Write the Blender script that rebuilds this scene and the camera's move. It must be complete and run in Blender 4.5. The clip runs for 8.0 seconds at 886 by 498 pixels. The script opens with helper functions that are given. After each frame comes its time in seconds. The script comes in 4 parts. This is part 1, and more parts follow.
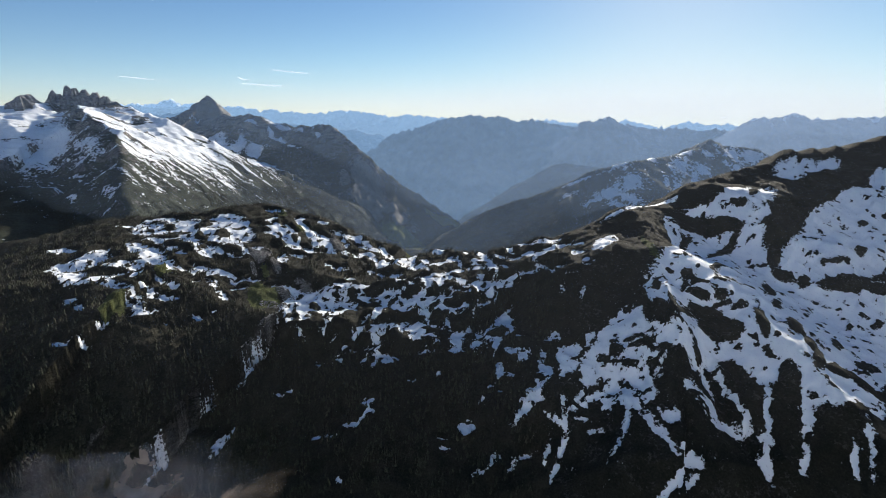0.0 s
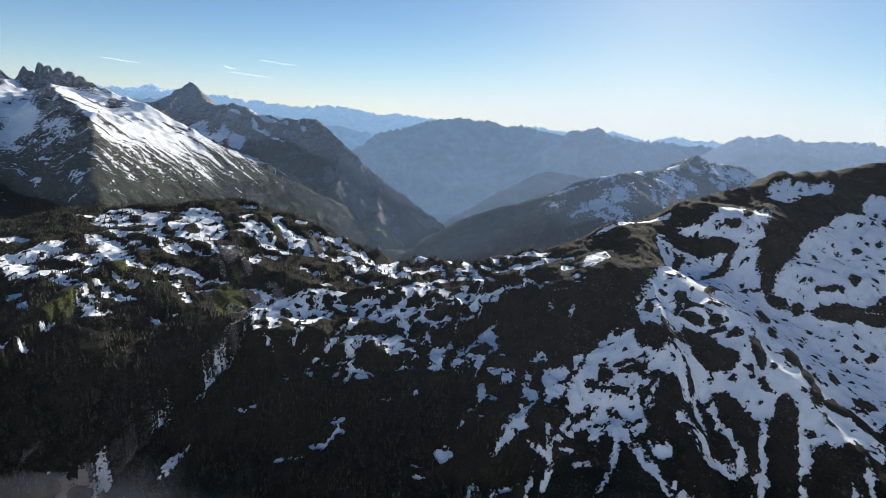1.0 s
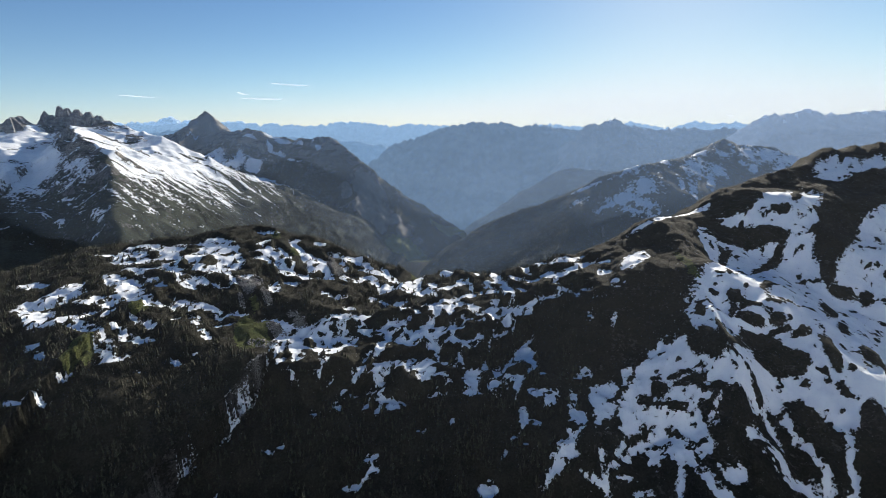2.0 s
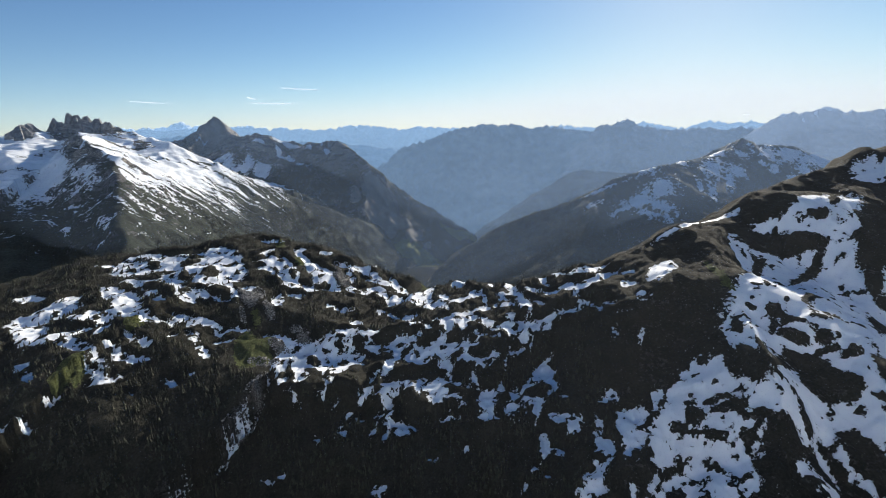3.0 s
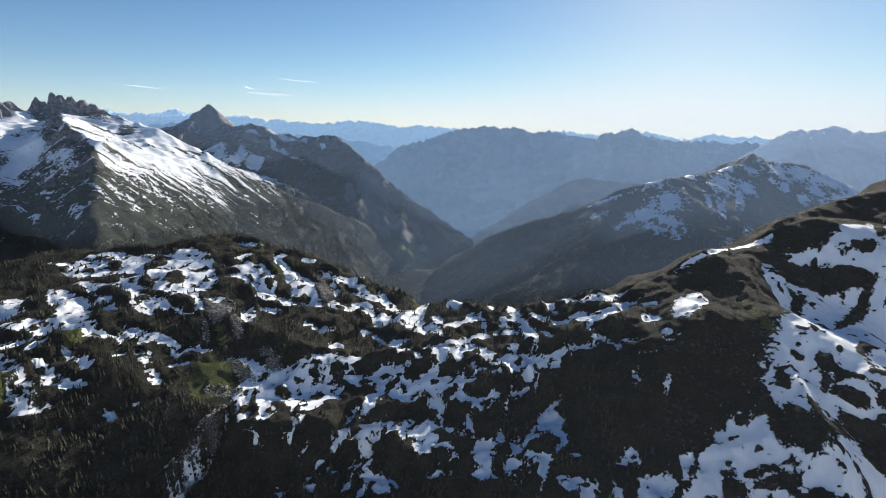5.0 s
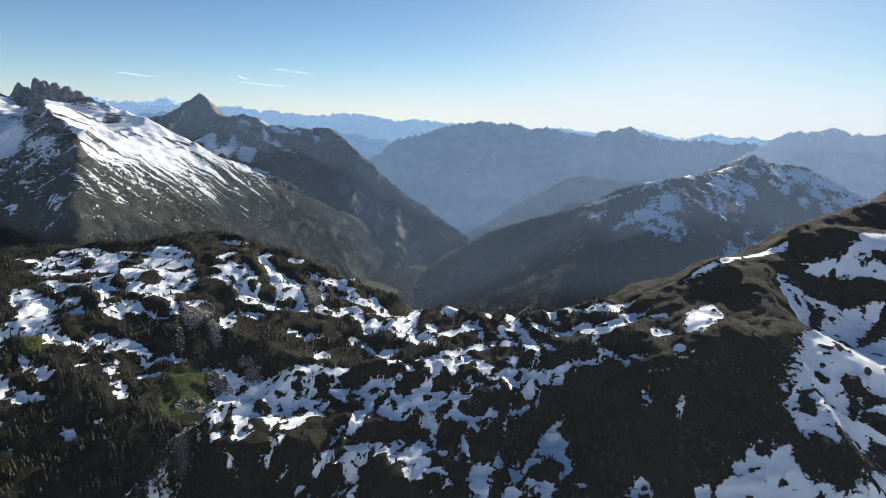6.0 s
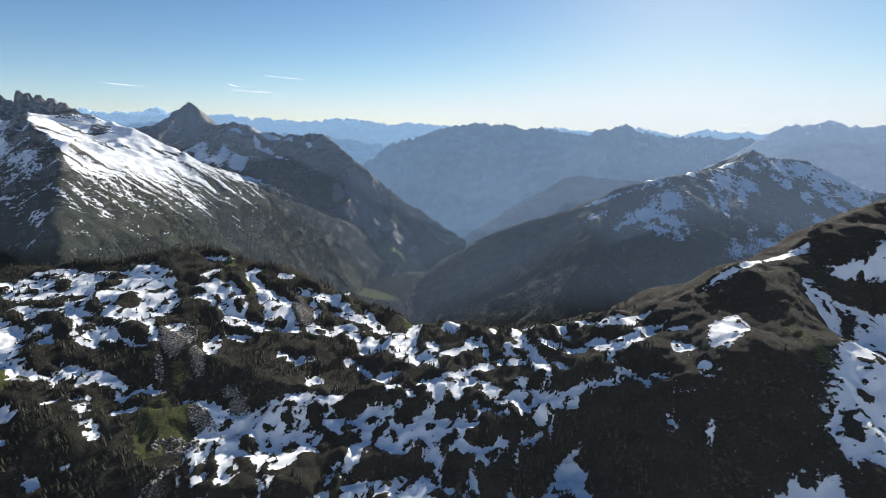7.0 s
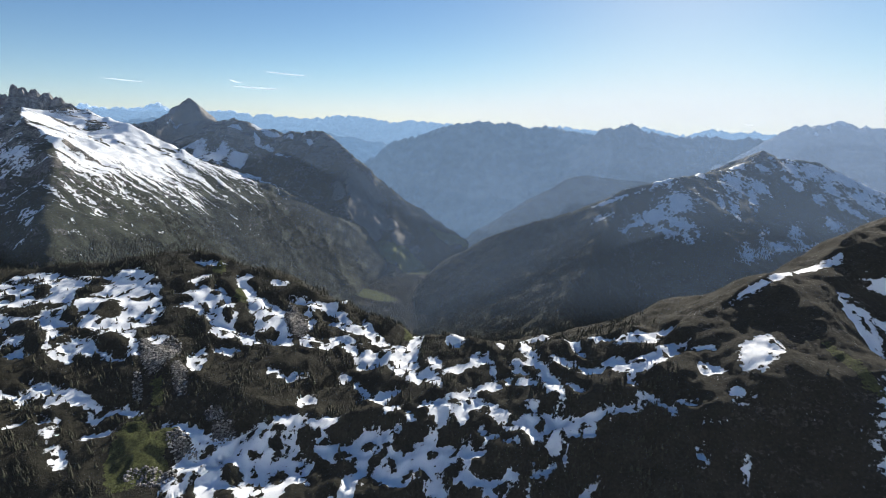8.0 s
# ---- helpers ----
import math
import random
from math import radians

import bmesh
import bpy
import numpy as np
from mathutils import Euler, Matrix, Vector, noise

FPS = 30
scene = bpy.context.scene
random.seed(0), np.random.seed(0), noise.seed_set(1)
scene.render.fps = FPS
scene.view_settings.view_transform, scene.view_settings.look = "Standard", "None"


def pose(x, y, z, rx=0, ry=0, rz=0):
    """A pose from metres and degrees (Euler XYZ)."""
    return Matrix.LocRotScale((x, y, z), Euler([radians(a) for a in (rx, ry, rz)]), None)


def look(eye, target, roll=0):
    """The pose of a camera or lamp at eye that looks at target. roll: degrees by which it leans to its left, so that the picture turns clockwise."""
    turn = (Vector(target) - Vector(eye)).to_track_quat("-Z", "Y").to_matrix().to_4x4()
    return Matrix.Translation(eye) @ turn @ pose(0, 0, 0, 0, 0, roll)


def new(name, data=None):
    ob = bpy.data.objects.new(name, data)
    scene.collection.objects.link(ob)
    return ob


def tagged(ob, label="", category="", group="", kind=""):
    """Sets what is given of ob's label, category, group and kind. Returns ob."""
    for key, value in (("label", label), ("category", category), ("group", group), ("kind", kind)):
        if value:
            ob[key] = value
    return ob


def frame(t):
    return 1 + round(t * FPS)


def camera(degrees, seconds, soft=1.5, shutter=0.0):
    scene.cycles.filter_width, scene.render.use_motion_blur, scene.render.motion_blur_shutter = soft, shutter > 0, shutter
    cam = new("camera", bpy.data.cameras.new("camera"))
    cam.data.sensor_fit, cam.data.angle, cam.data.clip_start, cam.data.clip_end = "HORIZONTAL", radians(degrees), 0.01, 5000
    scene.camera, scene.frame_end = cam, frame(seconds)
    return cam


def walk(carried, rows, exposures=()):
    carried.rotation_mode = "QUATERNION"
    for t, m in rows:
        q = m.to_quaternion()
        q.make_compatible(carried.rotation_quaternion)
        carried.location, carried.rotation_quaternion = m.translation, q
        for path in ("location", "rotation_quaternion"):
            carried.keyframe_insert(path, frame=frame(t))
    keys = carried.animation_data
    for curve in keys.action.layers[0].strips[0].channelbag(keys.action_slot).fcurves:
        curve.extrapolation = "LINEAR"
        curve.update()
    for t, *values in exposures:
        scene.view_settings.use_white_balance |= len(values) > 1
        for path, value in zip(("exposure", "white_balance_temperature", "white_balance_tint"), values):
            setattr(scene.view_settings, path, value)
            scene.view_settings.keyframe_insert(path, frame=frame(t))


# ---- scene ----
cam = camera(85.4, 8.0, soft=0.6)
PATH = [
    (0, (-6.21, -22.11, 696.34), (-8.51, 170.69, 643.24), 0.9),
    (0.5, (-7.49, -2.65, 696.48), (-5.39, 190.25, 643.48), 3),
    (1, (-8.79, 16.81, 696.61), (-3.89, 209.81, 644.31), 4.2),
    (1.5, (-10.13, 36.27, 696.73), (-8.33, 229.67, 645.73), 1.6),
    (1.7, (-10.67, 44.05, 696.78), (-10.97, 237.55, 646.08), 0.2),
    (2.8, (-13.74, 86.85, 697.04), (-23.54, 280.55, 648.04), -2.4),
    (3, (-14.31, 94.63, 697.09), (-23.01, 288.33, 647.99), -1.7),
    (3.5, (-15.77, 114.08, 697.20), (-20.57, 307.88, 648.10), -0.8),
    (4, (-17.25, 133.53, 697.31), (-21.25, 327.33, 648.31), -0.8),
    (4.2, (-17.85, 141.31, 697.35), (-22.45, 335.11, 648.25), -0.4),
    (5.3, (-21.23, 184.10, 697.57), (-26.83, 377.90, 648.37), 1.8),
    (5.5, (-21.86, 191.87, 697.60), (-26.56, 385.47, 647.70), 2.2),
    (6, (-23.46, 211.32, 697.70), (-27.36, 404.62, 646.50), 2.3),
    (6.5, (-25.08, 230.76, 697.78), (-29.08, 424.06, 646.78), 1.6),
    (7, (-26.74, 250.21, 697.87), (-29.44, 443.81, 647.67), 0.8),
    (7.5, (-28.42, 269.65, 697.94), (-31.72, 463.25, 647.74), 0.3),
    (8, (-30.13, 289.09, 698.02), (-33.43, 482.49, 647.02), 1.2),
]
walk(cam, [(t, look(eye, target, roll)) for t, eye, target, roll in PATH])


# ---- light: a low evening sun ahead, to the right, and a hazy sky ----
SUN_HEIGHT, SUN_TURN = 20.9, 24.0  # degrees over the horizon, degrees clockwise from +y
sun = new("sun", bpy.data.lights.new("sun", "SUN"))
sun.data.energy, sun.data.angle, sun.data.color = 5.0, radians(0.6), (1.0, 0.92, 0.79)
to_sun = Vector((math.sin(radians(SUN_TURN)) * math.cos(radians(SUN_HEIGHT)),
                 math.cos(radians(SUN_TURN)) * math.cos(radians(SUN_HEIGHT)), math.sin(radians(SUN_HEIGHT))))
sun.matrix_world = look(to_sun * 3000, (0, 0, 0))
world = bpy.data.worlds.new("sky")
scene.world = world
world.use_nodes = True
sky = world.node_tree.nodes.new("ShaderNodeTexSky")
sky.sky_type, sky.sun_disc = "NISHITA", False
sky.sun_elevation, sky.sun_rotation = radians(SUN_HEIGHT), radians(SUN_TURN)
sky.altitude, sky.air_density, sky.dust_density, sky.ozone_density = 2600, 0.9, 0.65, 1.6
world.node_tree.nodes["Background"].inputs["Strength"].default_value = 0.074


def hazy_sky(tree, colour, most):
    """The sky's own light, a little deeper in colour, and held back where the haze near the sun would be dazzling."""
    deeper = tree.nodes.new("ShaderNodeHueSaturation")
    deeper.inputs["Saturation"].default_value = 1.15
    tree.links.new(colour, deeper.inputs["Color"])
    split, join = tree.nodes.new("ShaderNodeSeparateColor"), tree.nodes.new("ShaderNodeCombineColor")
    tree.links.new(deeper.outputs[0], split.inputs[0])

    def calc(op, a, b):
        node = tree.nodes.new("ShaderNodeMath")
        node.operation = op
        for socket, value in zip(node.inputs, (a, b)):
            if isinstance(value, float):
                socket.default_value = value
            else:
                tree.links.new(value, socket)
        return node.outputs[0]
    for channel, limit, socket in zip(split.outputs, most, join.inputs):
        share = calc("POWER", calc("DIVIDE", channel, limit), 4.0)
        tree.links.new(calc("DIVIDE", channel, calc("POWER", calc("ADD", share, 1.0), 0.25)), socket)
    return join.outputs[0]


world.node_tree.links.new(hazy_sky(world.node_tree, sky.outputs["Color"], (8.8, 9.2, 9.4)), world.node_tree.nodes["Background"].inputs["Color"])
scene.view_settings.exposure = 0.65


# ---- materials ----
class Nodes:
    """A small helper to write node trees."""

    def __init__(self, name):
        self.mat = bpy.data.materials.new(name)
        self.mat.use_nodes = True
        self.tree = self.mat.node_tree
        self.bsdf = self.tree.nodes["Principled BSDF"]
        self.geo = self.tree.nodes.new("ShaderNodeNewGeometry")

    def put(self, socket, value):
        if isinstance(value, bpy.types.NodeSocket):
            self.tree.links.new(value, socket)
        elif isinstance(value, tuple) and len(value) == 3 and socket.type == "RGBA":
            socket.default_value = (*value, 1)
        else:
            socket.default_value = value

    def math(self, op, a, b=0.0, c=0.0):
        n = self.tree.nodes.new("ShaderNodeMath")
        n.operation = op
        for i, v in enumerate((a, b, c)):
            self.put(n.inputs[i], v)
        return n.outputs[0]

    def noise(self, scale, detail=4.0, rough=0.55, warp=0.0, stretch=(1, 1, 1)):
        m = self.tree.nodes.new("ShaderNodeMapping")
        self.put(m.inputs["Vector"], self.geo.outputs["Position"])
        m.inputs["Scale"].default_value = stretch
        n = self.tree.nodes.new("ShaderNodeTexNoise")
        self.put(n.inputs["Vector"], m.outputs[0])
        for k, v in (("Scale", scale), ("Detail", detail), ("Roughness", rough), ("Distortion", warp)):
            n.inputs[k].default_value = v
        return n.outputs["Fac"]

    def attr(self, name):
        n = self.tree.nodes.new("ShaderNodeAttribute")
        n.attribute_name = name
        return n.outputs["Fac"]

    def step(self, value, low, high):
        n = self.tree.nodes.new("ShaderNodeMapRange")
        n.interpolation_type = "SMOOTHSTEP"
        for k, v in (("Value", value), ("From Min", low), ("From Max", high)):
            self.put(n.inputs[k], v)
        return n.outputs[0]

    def mix(self, f, a, b):
        n = self.tree.nodes.new("ShaderNodeMix")
        n.data_type = "RGBA"
        for i, v in ((0, f), (6, a), (7, b)):
            self.put(n.inputs[i], v)
        return n.outputs[2]

    def upright(self):
        n = self.tree.nodes.new("ShaderNodeSeparateXYZ")
        self.put(n.inputs[0], self.geo.outputs["Normal"])
        return n.outputs[2]

    def bump(self, height, strength, distance):
        n = self.tree.nodes.new("ShaderNodeBump")
        for k, v in (("Height", height), ("Strength", strength), ("Distance", distance)):
            self.put(n.inputs[k], v)
        self.put(self.bsdf.inputs["Normal"], n.outputs[0])

    def finish(self, colour, rough=0.9, gloss=0.2):
        self.put(self.bsdf.inputs["Base Color"], colour)
        self.put(self.bsdf.inputs["Roughness"], rough)
        self.put(self.bsdf.inputs["Specular IOR Level"], gloss)
        return self.mat


def slope_material(name, wood, rock, grass, snow_scale, wood_scale, relief, pale, rag=0.5, fuzz=0.0):
    """Forest, rock, turf and snow of one mountain side, laid out by the mesh's own layers."""
    n = Nodes(name)
    broad, fine = n.noise(wood_scale * 0.12, 5), n.noise(wood_scale, 5, 0.7)
    tone = n.math("MULTIPLY_ADD", fine, 0.6, n.math("MULTIPLY", broad, 0.4))
    trees = n.mix(n.step(tone, 0.35, 0.68), tuple(c * 0.55 for c in wood), tuple(c * 1.45 for c in wood))
    stone = n.mix(n.step(n.noise(wood_scale * 0.7, 8, 0.7), 0.36, 0.66), tuple(c * 0.45 for c in rock), tuple(c * 1.35 for c in rock))
    scree = n.mix(n.step(n.noise(wood_scale * 1.6, 4, 0.7), 0.42, 0.6), tuple(c * 0.5 for c in rock), pale)
    stone = n.mix(n.step(n.attr("rock"), 0.6, 0.8), stone, scree)
    turf = n.mix(n.step(fine, 0.35, 0.65), tuple(c * 0.6 for c in grass), tuple(c * 1.3 for c in grass))
    edge = n.math("MULTIPLY", n.math("SUBTRACT", n.noise(wood_scale * 0.5, 6, 0.65), 0.5), 1.2)
    ground = n.mix(n.step(n.math("ADD", n.math("MULTIPLY_ADD", n.math("SUBTRACT", n.noise(wood_scale * 0.08, 4, 0.6, 0.5, (1, 1, 2.5)), 0.5), 1.0, n.attr("rock")), edge), 0.42, 0.58), trees, stone)
    ground = n.mix(n.step(n.math("ADD", n.attr("grass"), edge), 0.42, 0.58), ground, turf)
    rag = n.math("MULTIPLY", n.math("SUBTRACT", n.noise(snow_scale, 5, 0.62), 0.5), rag)
    cover = n.step(n.math("ADD", n.attr("snow"), rag), 0.47, 0.53)
    white = n.mix(n.step(n.noise(snow_scale * 0.25, 4), 0.3, 0.7), (0.77, 0.81, 0.87), (0.86, 0.89, 0.92))
    bump_h = n.math("MULTIPLY", n.math("ADD", fine, n.noise(wood_scale * 3, 3)), n.math("SUBTRACT", 1.0, n.math("MULTIPLY", cover, 0.93)))
    n.bump(bump_h, 0.9, relief)
    n.put(n.bsdf.inputs["Sheen Weight"], fuzz)
    n.put(n.bsdf.inputs["Sheen Roughness"], 0.6)
    return n.finish(n.mix(cover, ground, white), n.math("SUBTRACT", 0.95, n.math("MULTIPLY", cover, 0.3)), 0.15)


ROCK, WOOD, TURF = (0.155, 0.15, 0.145), (0.047, 0.054, 0.038), (0.17, 0.19, 0.06)
near_ground = slope_material("subalpine_ground", (0.033, 0.032, 0.023), (0.080, 0.073, 0.066), (0.085, 0.098, 0.034), 0.28, 0.5, 3.2, (0.33, 0.32, 0.3), 0.75)
mountain_side = slope_material("mountain_side", WOOD, ROCK, TURF, 0.13, 0.2, 4.5, (0.5, 0.46, 0.4), 1.0, 0.02)


def distance_material(name, haze_glow, strength, base, reach):
    """Wooded and rocky ranges of the far backdrop; blue emission on them stands in for kilometres of haze."""
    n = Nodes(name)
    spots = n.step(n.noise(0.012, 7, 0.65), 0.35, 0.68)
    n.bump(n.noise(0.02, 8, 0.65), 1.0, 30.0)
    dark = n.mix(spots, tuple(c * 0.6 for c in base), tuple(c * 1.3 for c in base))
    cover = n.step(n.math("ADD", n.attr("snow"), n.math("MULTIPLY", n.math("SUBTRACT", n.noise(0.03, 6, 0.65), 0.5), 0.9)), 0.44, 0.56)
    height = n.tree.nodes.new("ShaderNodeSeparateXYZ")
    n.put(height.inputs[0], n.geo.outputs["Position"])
    # emission grows with distance and towards the foot, as haze would
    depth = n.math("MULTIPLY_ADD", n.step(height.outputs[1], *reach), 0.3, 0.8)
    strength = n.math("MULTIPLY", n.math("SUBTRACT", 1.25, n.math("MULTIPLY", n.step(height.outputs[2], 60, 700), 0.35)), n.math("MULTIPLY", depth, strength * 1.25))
    n.put(n.bsdf.inputs["Emission Color"], haze_glow)
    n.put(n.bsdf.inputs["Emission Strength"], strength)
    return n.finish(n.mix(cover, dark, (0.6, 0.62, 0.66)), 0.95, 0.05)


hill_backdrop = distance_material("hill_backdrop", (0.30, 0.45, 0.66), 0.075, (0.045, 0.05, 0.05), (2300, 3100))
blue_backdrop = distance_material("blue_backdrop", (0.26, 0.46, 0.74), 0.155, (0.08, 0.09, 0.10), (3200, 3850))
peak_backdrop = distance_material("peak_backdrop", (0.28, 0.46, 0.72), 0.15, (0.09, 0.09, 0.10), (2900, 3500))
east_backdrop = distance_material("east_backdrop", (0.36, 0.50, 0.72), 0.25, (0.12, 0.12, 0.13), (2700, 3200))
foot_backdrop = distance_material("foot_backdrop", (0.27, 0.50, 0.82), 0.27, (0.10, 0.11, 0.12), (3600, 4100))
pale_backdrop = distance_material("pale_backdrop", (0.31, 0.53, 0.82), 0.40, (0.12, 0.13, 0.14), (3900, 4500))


def leafy(name, colour):
    n = Nodes(name)
    tint = n.tree.nodes.new("ShaderNodeObjectInfo")
    island = n.math("ADD", n.geo.outputs["Random Per Island"], tint.outputs["Random"])
    vary = n.mix(n.step(n.math("FRACT", island), 0.1, 0.9), tuple(c * 0.6 for c in colour), tuple(c * 1.4 for c in colour))
    return n.finish(n.mix(n.step(n.noise(1.5, 3), 0.3, 0.7), vary, tuple(c * 0.8 for c in colour)), 0.8, 0.2)


fir_green = leafy("fir_green", (0.047, 0.049, 0.031))
bark = leafy("bark", (0.09, 0.07, 0.055))
crag_stone = Nodes("crag_rock")
crag_stone.bump(crag_stone.noise(0.12, 8, 0.7), 1.0, 8.0)
crag_rock = crag_stone.finish(crag_stone.mix(crag_stone.step(crag_stone.noise(0.06, 7, 0.7), 0.35, 0.65), (0.14, 0.14, 0.145), (0.34, 0.33, 0.32)), 0.95, 0.1)


def stone_blocks(name, dark, pale):
    n = Nodes(name)
    tone = n.math("ADD", n.math("MULTIPLY", n.geo.outputs["Random Per Island"], 0.7), n.math("MULTIPLY", n.noise(2.2, 4, 0.65), 0.5))
    n.bump(n.noise(3.0, 5, 0.65), 0.7, 0.15)
    return n.finish(n.mix(n.step(tone, 0.2, 0.95), dark, pale), 0.92, 0.15)


boulder_stone = stone_blocks("boulder_stone", (0.10, 0.095, 0.09), (0.34, 0.33, 0.315))


def veil_material(name, colour, most, size, even=0.0):
    """Thin cloud: mostly see-through, lit by sun and sky."""
    n = Nodes(name)
    n.mat.surface_render_method = "BLENDED"
    shape = n.math("MULTIPLY", n.attr("veil"), n.math("MULTIPLY_ADD", n.step(n.noise(size, 5, 0.6), 0.25, 0.75), 1.0 - even, even))
    n.put(n.bsdf.inputs["Alpha"], n.math("MULTIPLY", shape, most))
    n.put(n.bsdf.inputs["Transmission Weight"], 0.0)
    return n.finish(colour, 1.0, 0.0)


cloud_white = veil_material("cloud_white", (0.9, 0.9, 0.9), 0.75, 0.006, 0.35)
cloud_white.node_tree.nodes["Principled BSDF"].inputs["Emission Color"].default_value = (0.8, 0.85, 0.9, 1)  # emission stands in for sunlight coming through the cloud; part of the sky
cloud_white.node_tree.nodes["Principled BSDF"].inputs["Emission Strength"].default_value = 0.7


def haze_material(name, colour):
    """Thin sheet standing in for hazy air: see-through, with the sun shining through it from behind."""
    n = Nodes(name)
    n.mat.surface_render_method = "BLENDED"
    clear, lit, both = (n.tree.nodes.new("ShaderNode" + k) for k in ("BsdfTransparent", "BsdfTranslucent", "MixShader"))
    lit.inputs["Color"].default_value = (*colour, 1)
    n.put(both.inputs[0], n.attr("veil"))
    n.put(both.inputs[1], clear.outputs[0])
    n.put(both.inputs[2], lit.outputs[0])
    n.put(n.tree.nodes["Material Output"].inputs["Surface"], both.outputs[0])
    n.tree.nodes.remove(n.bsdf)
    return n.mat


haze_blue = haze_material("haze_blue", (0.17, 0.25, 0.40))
glare_haze = haze_material("glare_haze", (0.27, 0.31, 0.38))
mist_grey = veil_material("mist_grey", (0.72, 0.60, 0.50), 0.62, 0.03, 0.3)


# ---- terrain: crest lines with falling sides, roughened ----
def lattice(ix, iy, seed):
    h = (ix.astype(np.int64) * 374761393 + iy.astype(np.int64) * 668265263 + seed * 974634777) & 0xFFFFFFFF
    h = ((h ^ (h >> 13)) * 1274126177) & 0xFFFFFFFF
    return ((h ^ (h >> 16)) & 0xFFFF) / 65535.0 * 2 * np.pi


def ripple(x, y, seed):
    """Smooth gradient noise, about -1 to 1."""
    x0, y0 = np.floor(x), np.floor(y)
    fx, fy = x - x0, y - y0
    u, v = fx * fx * fx * (fx * (fx * 6 - 15) + 10), fy * fy * fy * (fy * (fy * 6 - 15) + 10)

    def corner(i, j):
        a = lattice(x0 + i, y0 + j, seed)
        return np.cos(a) * (fx - i) + np.sin(a) * (fy - j)
    low = corner(0, 0) * (1 - u) + corner(1, 0) * u
    high = corner(0, 1) * (1 - u) + corner(1, 1) * u
    return 1.5 * (low * (1 - v) + high * v)


def fractal(x, y, size, octaves, seed, gain=0.5, sharp=False):
    """Summed noise; sharp: crests like those of rock."""
    total, weight, amount = 0.0, 0.0, 1.0
    for o in range(octaves):
        n = ripple(x / size + 17.3 * o, y / size - 9.1 * o, seed + o)
        total = total + amount * ((1 - 2 * np.abs(n)) if sharp else n)
        weight += amount
        amount, size = amount * gain, size * 0.49
    return total / weight


def smooth_max(a, b, soft):
    k = np.clip(0.5 + 0.5 * (a - b) / soft, 0, 1)
    return a * k + b * (1 - k) + soft * k * (1 - k)


def along(x, y, line):
    """For the nearest place of a line of rows (x, y, values...): distance, side (1: to its right), way along it, values."""
    line = np.array(line, float)
    best = np.full(x.shape, 1e18)
    side, way = np.zeros(x.shape), np.zeros(x.shape)
    values = [np.zeros(x.shape) for _ in range(line.shape[1] - 2)]
    run = 0.0
    for a, b in zip(line[:-1], line[1:]):
        d = b[:2] - a[:2]
        length = float(np.hypot(*d))
        t = np.clip(((x - a[0]) * d[0] + (y - a[1]) * d[1]) / length ** 2, 0, 1)
        px, py = x - a[0] - t * d[0], y - a[1] - t * d[1]
        dist = px * px + py * py
        near = dist < best
        best = np.where(near, dist, best)
        side = np.where(near, np.sign(d[1] * px - d[0] * py), side)
        way = np.where(near, run + t * length, way)
        for i in range(len(values)):
            values[i] = np.where(near, a[2 + i] + t * (b[2 + i] - a[2 + i]), values[i])
        run += length
    return np.sqrt(best), side, way, values


def flank(x, y, line, right, left, gully=0.0, spacing=60.0, seed=1):
    """Heights of a crest (rows x, y, z) whose sides fall by right and left metres a metre, cut by gullies."""
    dist, side, way, (z,) = along(x, y, line)
    fall = np.where(side > 0, right, left) * dist
    cut = fractal(way + 0.25 * dist * side, dist * 0.22, spacing, 4, seed, 0.55, True)
    return z - fall - gully * np.minimum(dist / 120.0, 1.0) * (0.5 - 0.5 * cut)


# the near ridge, from the forested plateau over the saddle to the snowy wall: x, y, z, first fall, its width, second fall
NEAR_CREST = [
    (-1500, 700, 340, 0.12, 250, 0.4), (-900, 800, 440, 0.12, 280, 0.4), (-640, 860, 500, 0.12, 290, 0.36), (-490, 880, 510, 0.11, 290, 0.36),
    (-363, 885, 531, 0.14, 290, 0.4), (-290, 865, 517, 0.16, 300, 0.45), (-195, 835, 498, 0.17, 290, 0.45),
    (-120, 832, 466, 0.14, 170, 0.45), (-75, 828, 444, 0.1, 120, 0.45), (-22, 752, 480, 0.15, 100, 0.42),
    (48, 722, 484, 0.17, 100, 0.42), (122, 702, 511, 0.18, 95, 0.55), (167, 700, 520, 0.19, 105, 0.6),
    (211, 712, 538, 0.13, 120, 0.5), (271, 730, 563, 0.2, 120, 0.4), (343, 765, 564, 0.45, 120, 0.33), (405, 802, 587, 0.2, 100, 0.5),
    (490, 842, 606, 0.22, 110, 0.5), (560, 862, 622, 0.3, 120, 0.5), (610, 880, 647, 0.4, 150, 0.47), (690, 885, 652, 0.45, 150, 0.45),
    (770, 890, 670, 0.45, 150, 0.45), (1000, 890, 735, 0.45, 150, 0.45)]
HUMPS = [(-345, 700, 500), (-262, 668, 480), (-190, 645, 469), (-120, 632, 463), (-60, 645, 466), (-22, 700, 474)]
CLIFF_SPUR = [(292, 715, 552), (279, 640, 538), (264, 565, 514), (252, 492, 492), (235, 430, 445)]
BACK_RIDGE = [(640, 890, 620), (760, 1050, 450), (900, 1300, 340), (1050, 1650, 290), (1150, 2000, 200)]


KNOLLS = [  # x, y, radius, rise
    (203, 612, 46, 16), (77, 572, 40, -28), (95, 437, 45, 24), (430, 746, 60, 16), (325, 640, 40, -24), (-394, 476, 95, 28), (-186, 804, 32, -16), (46, 640, 40, -6),
    (-150, 522, 50, 12), (-130, 602, 45, -8), (245, 835, 45, 22)]


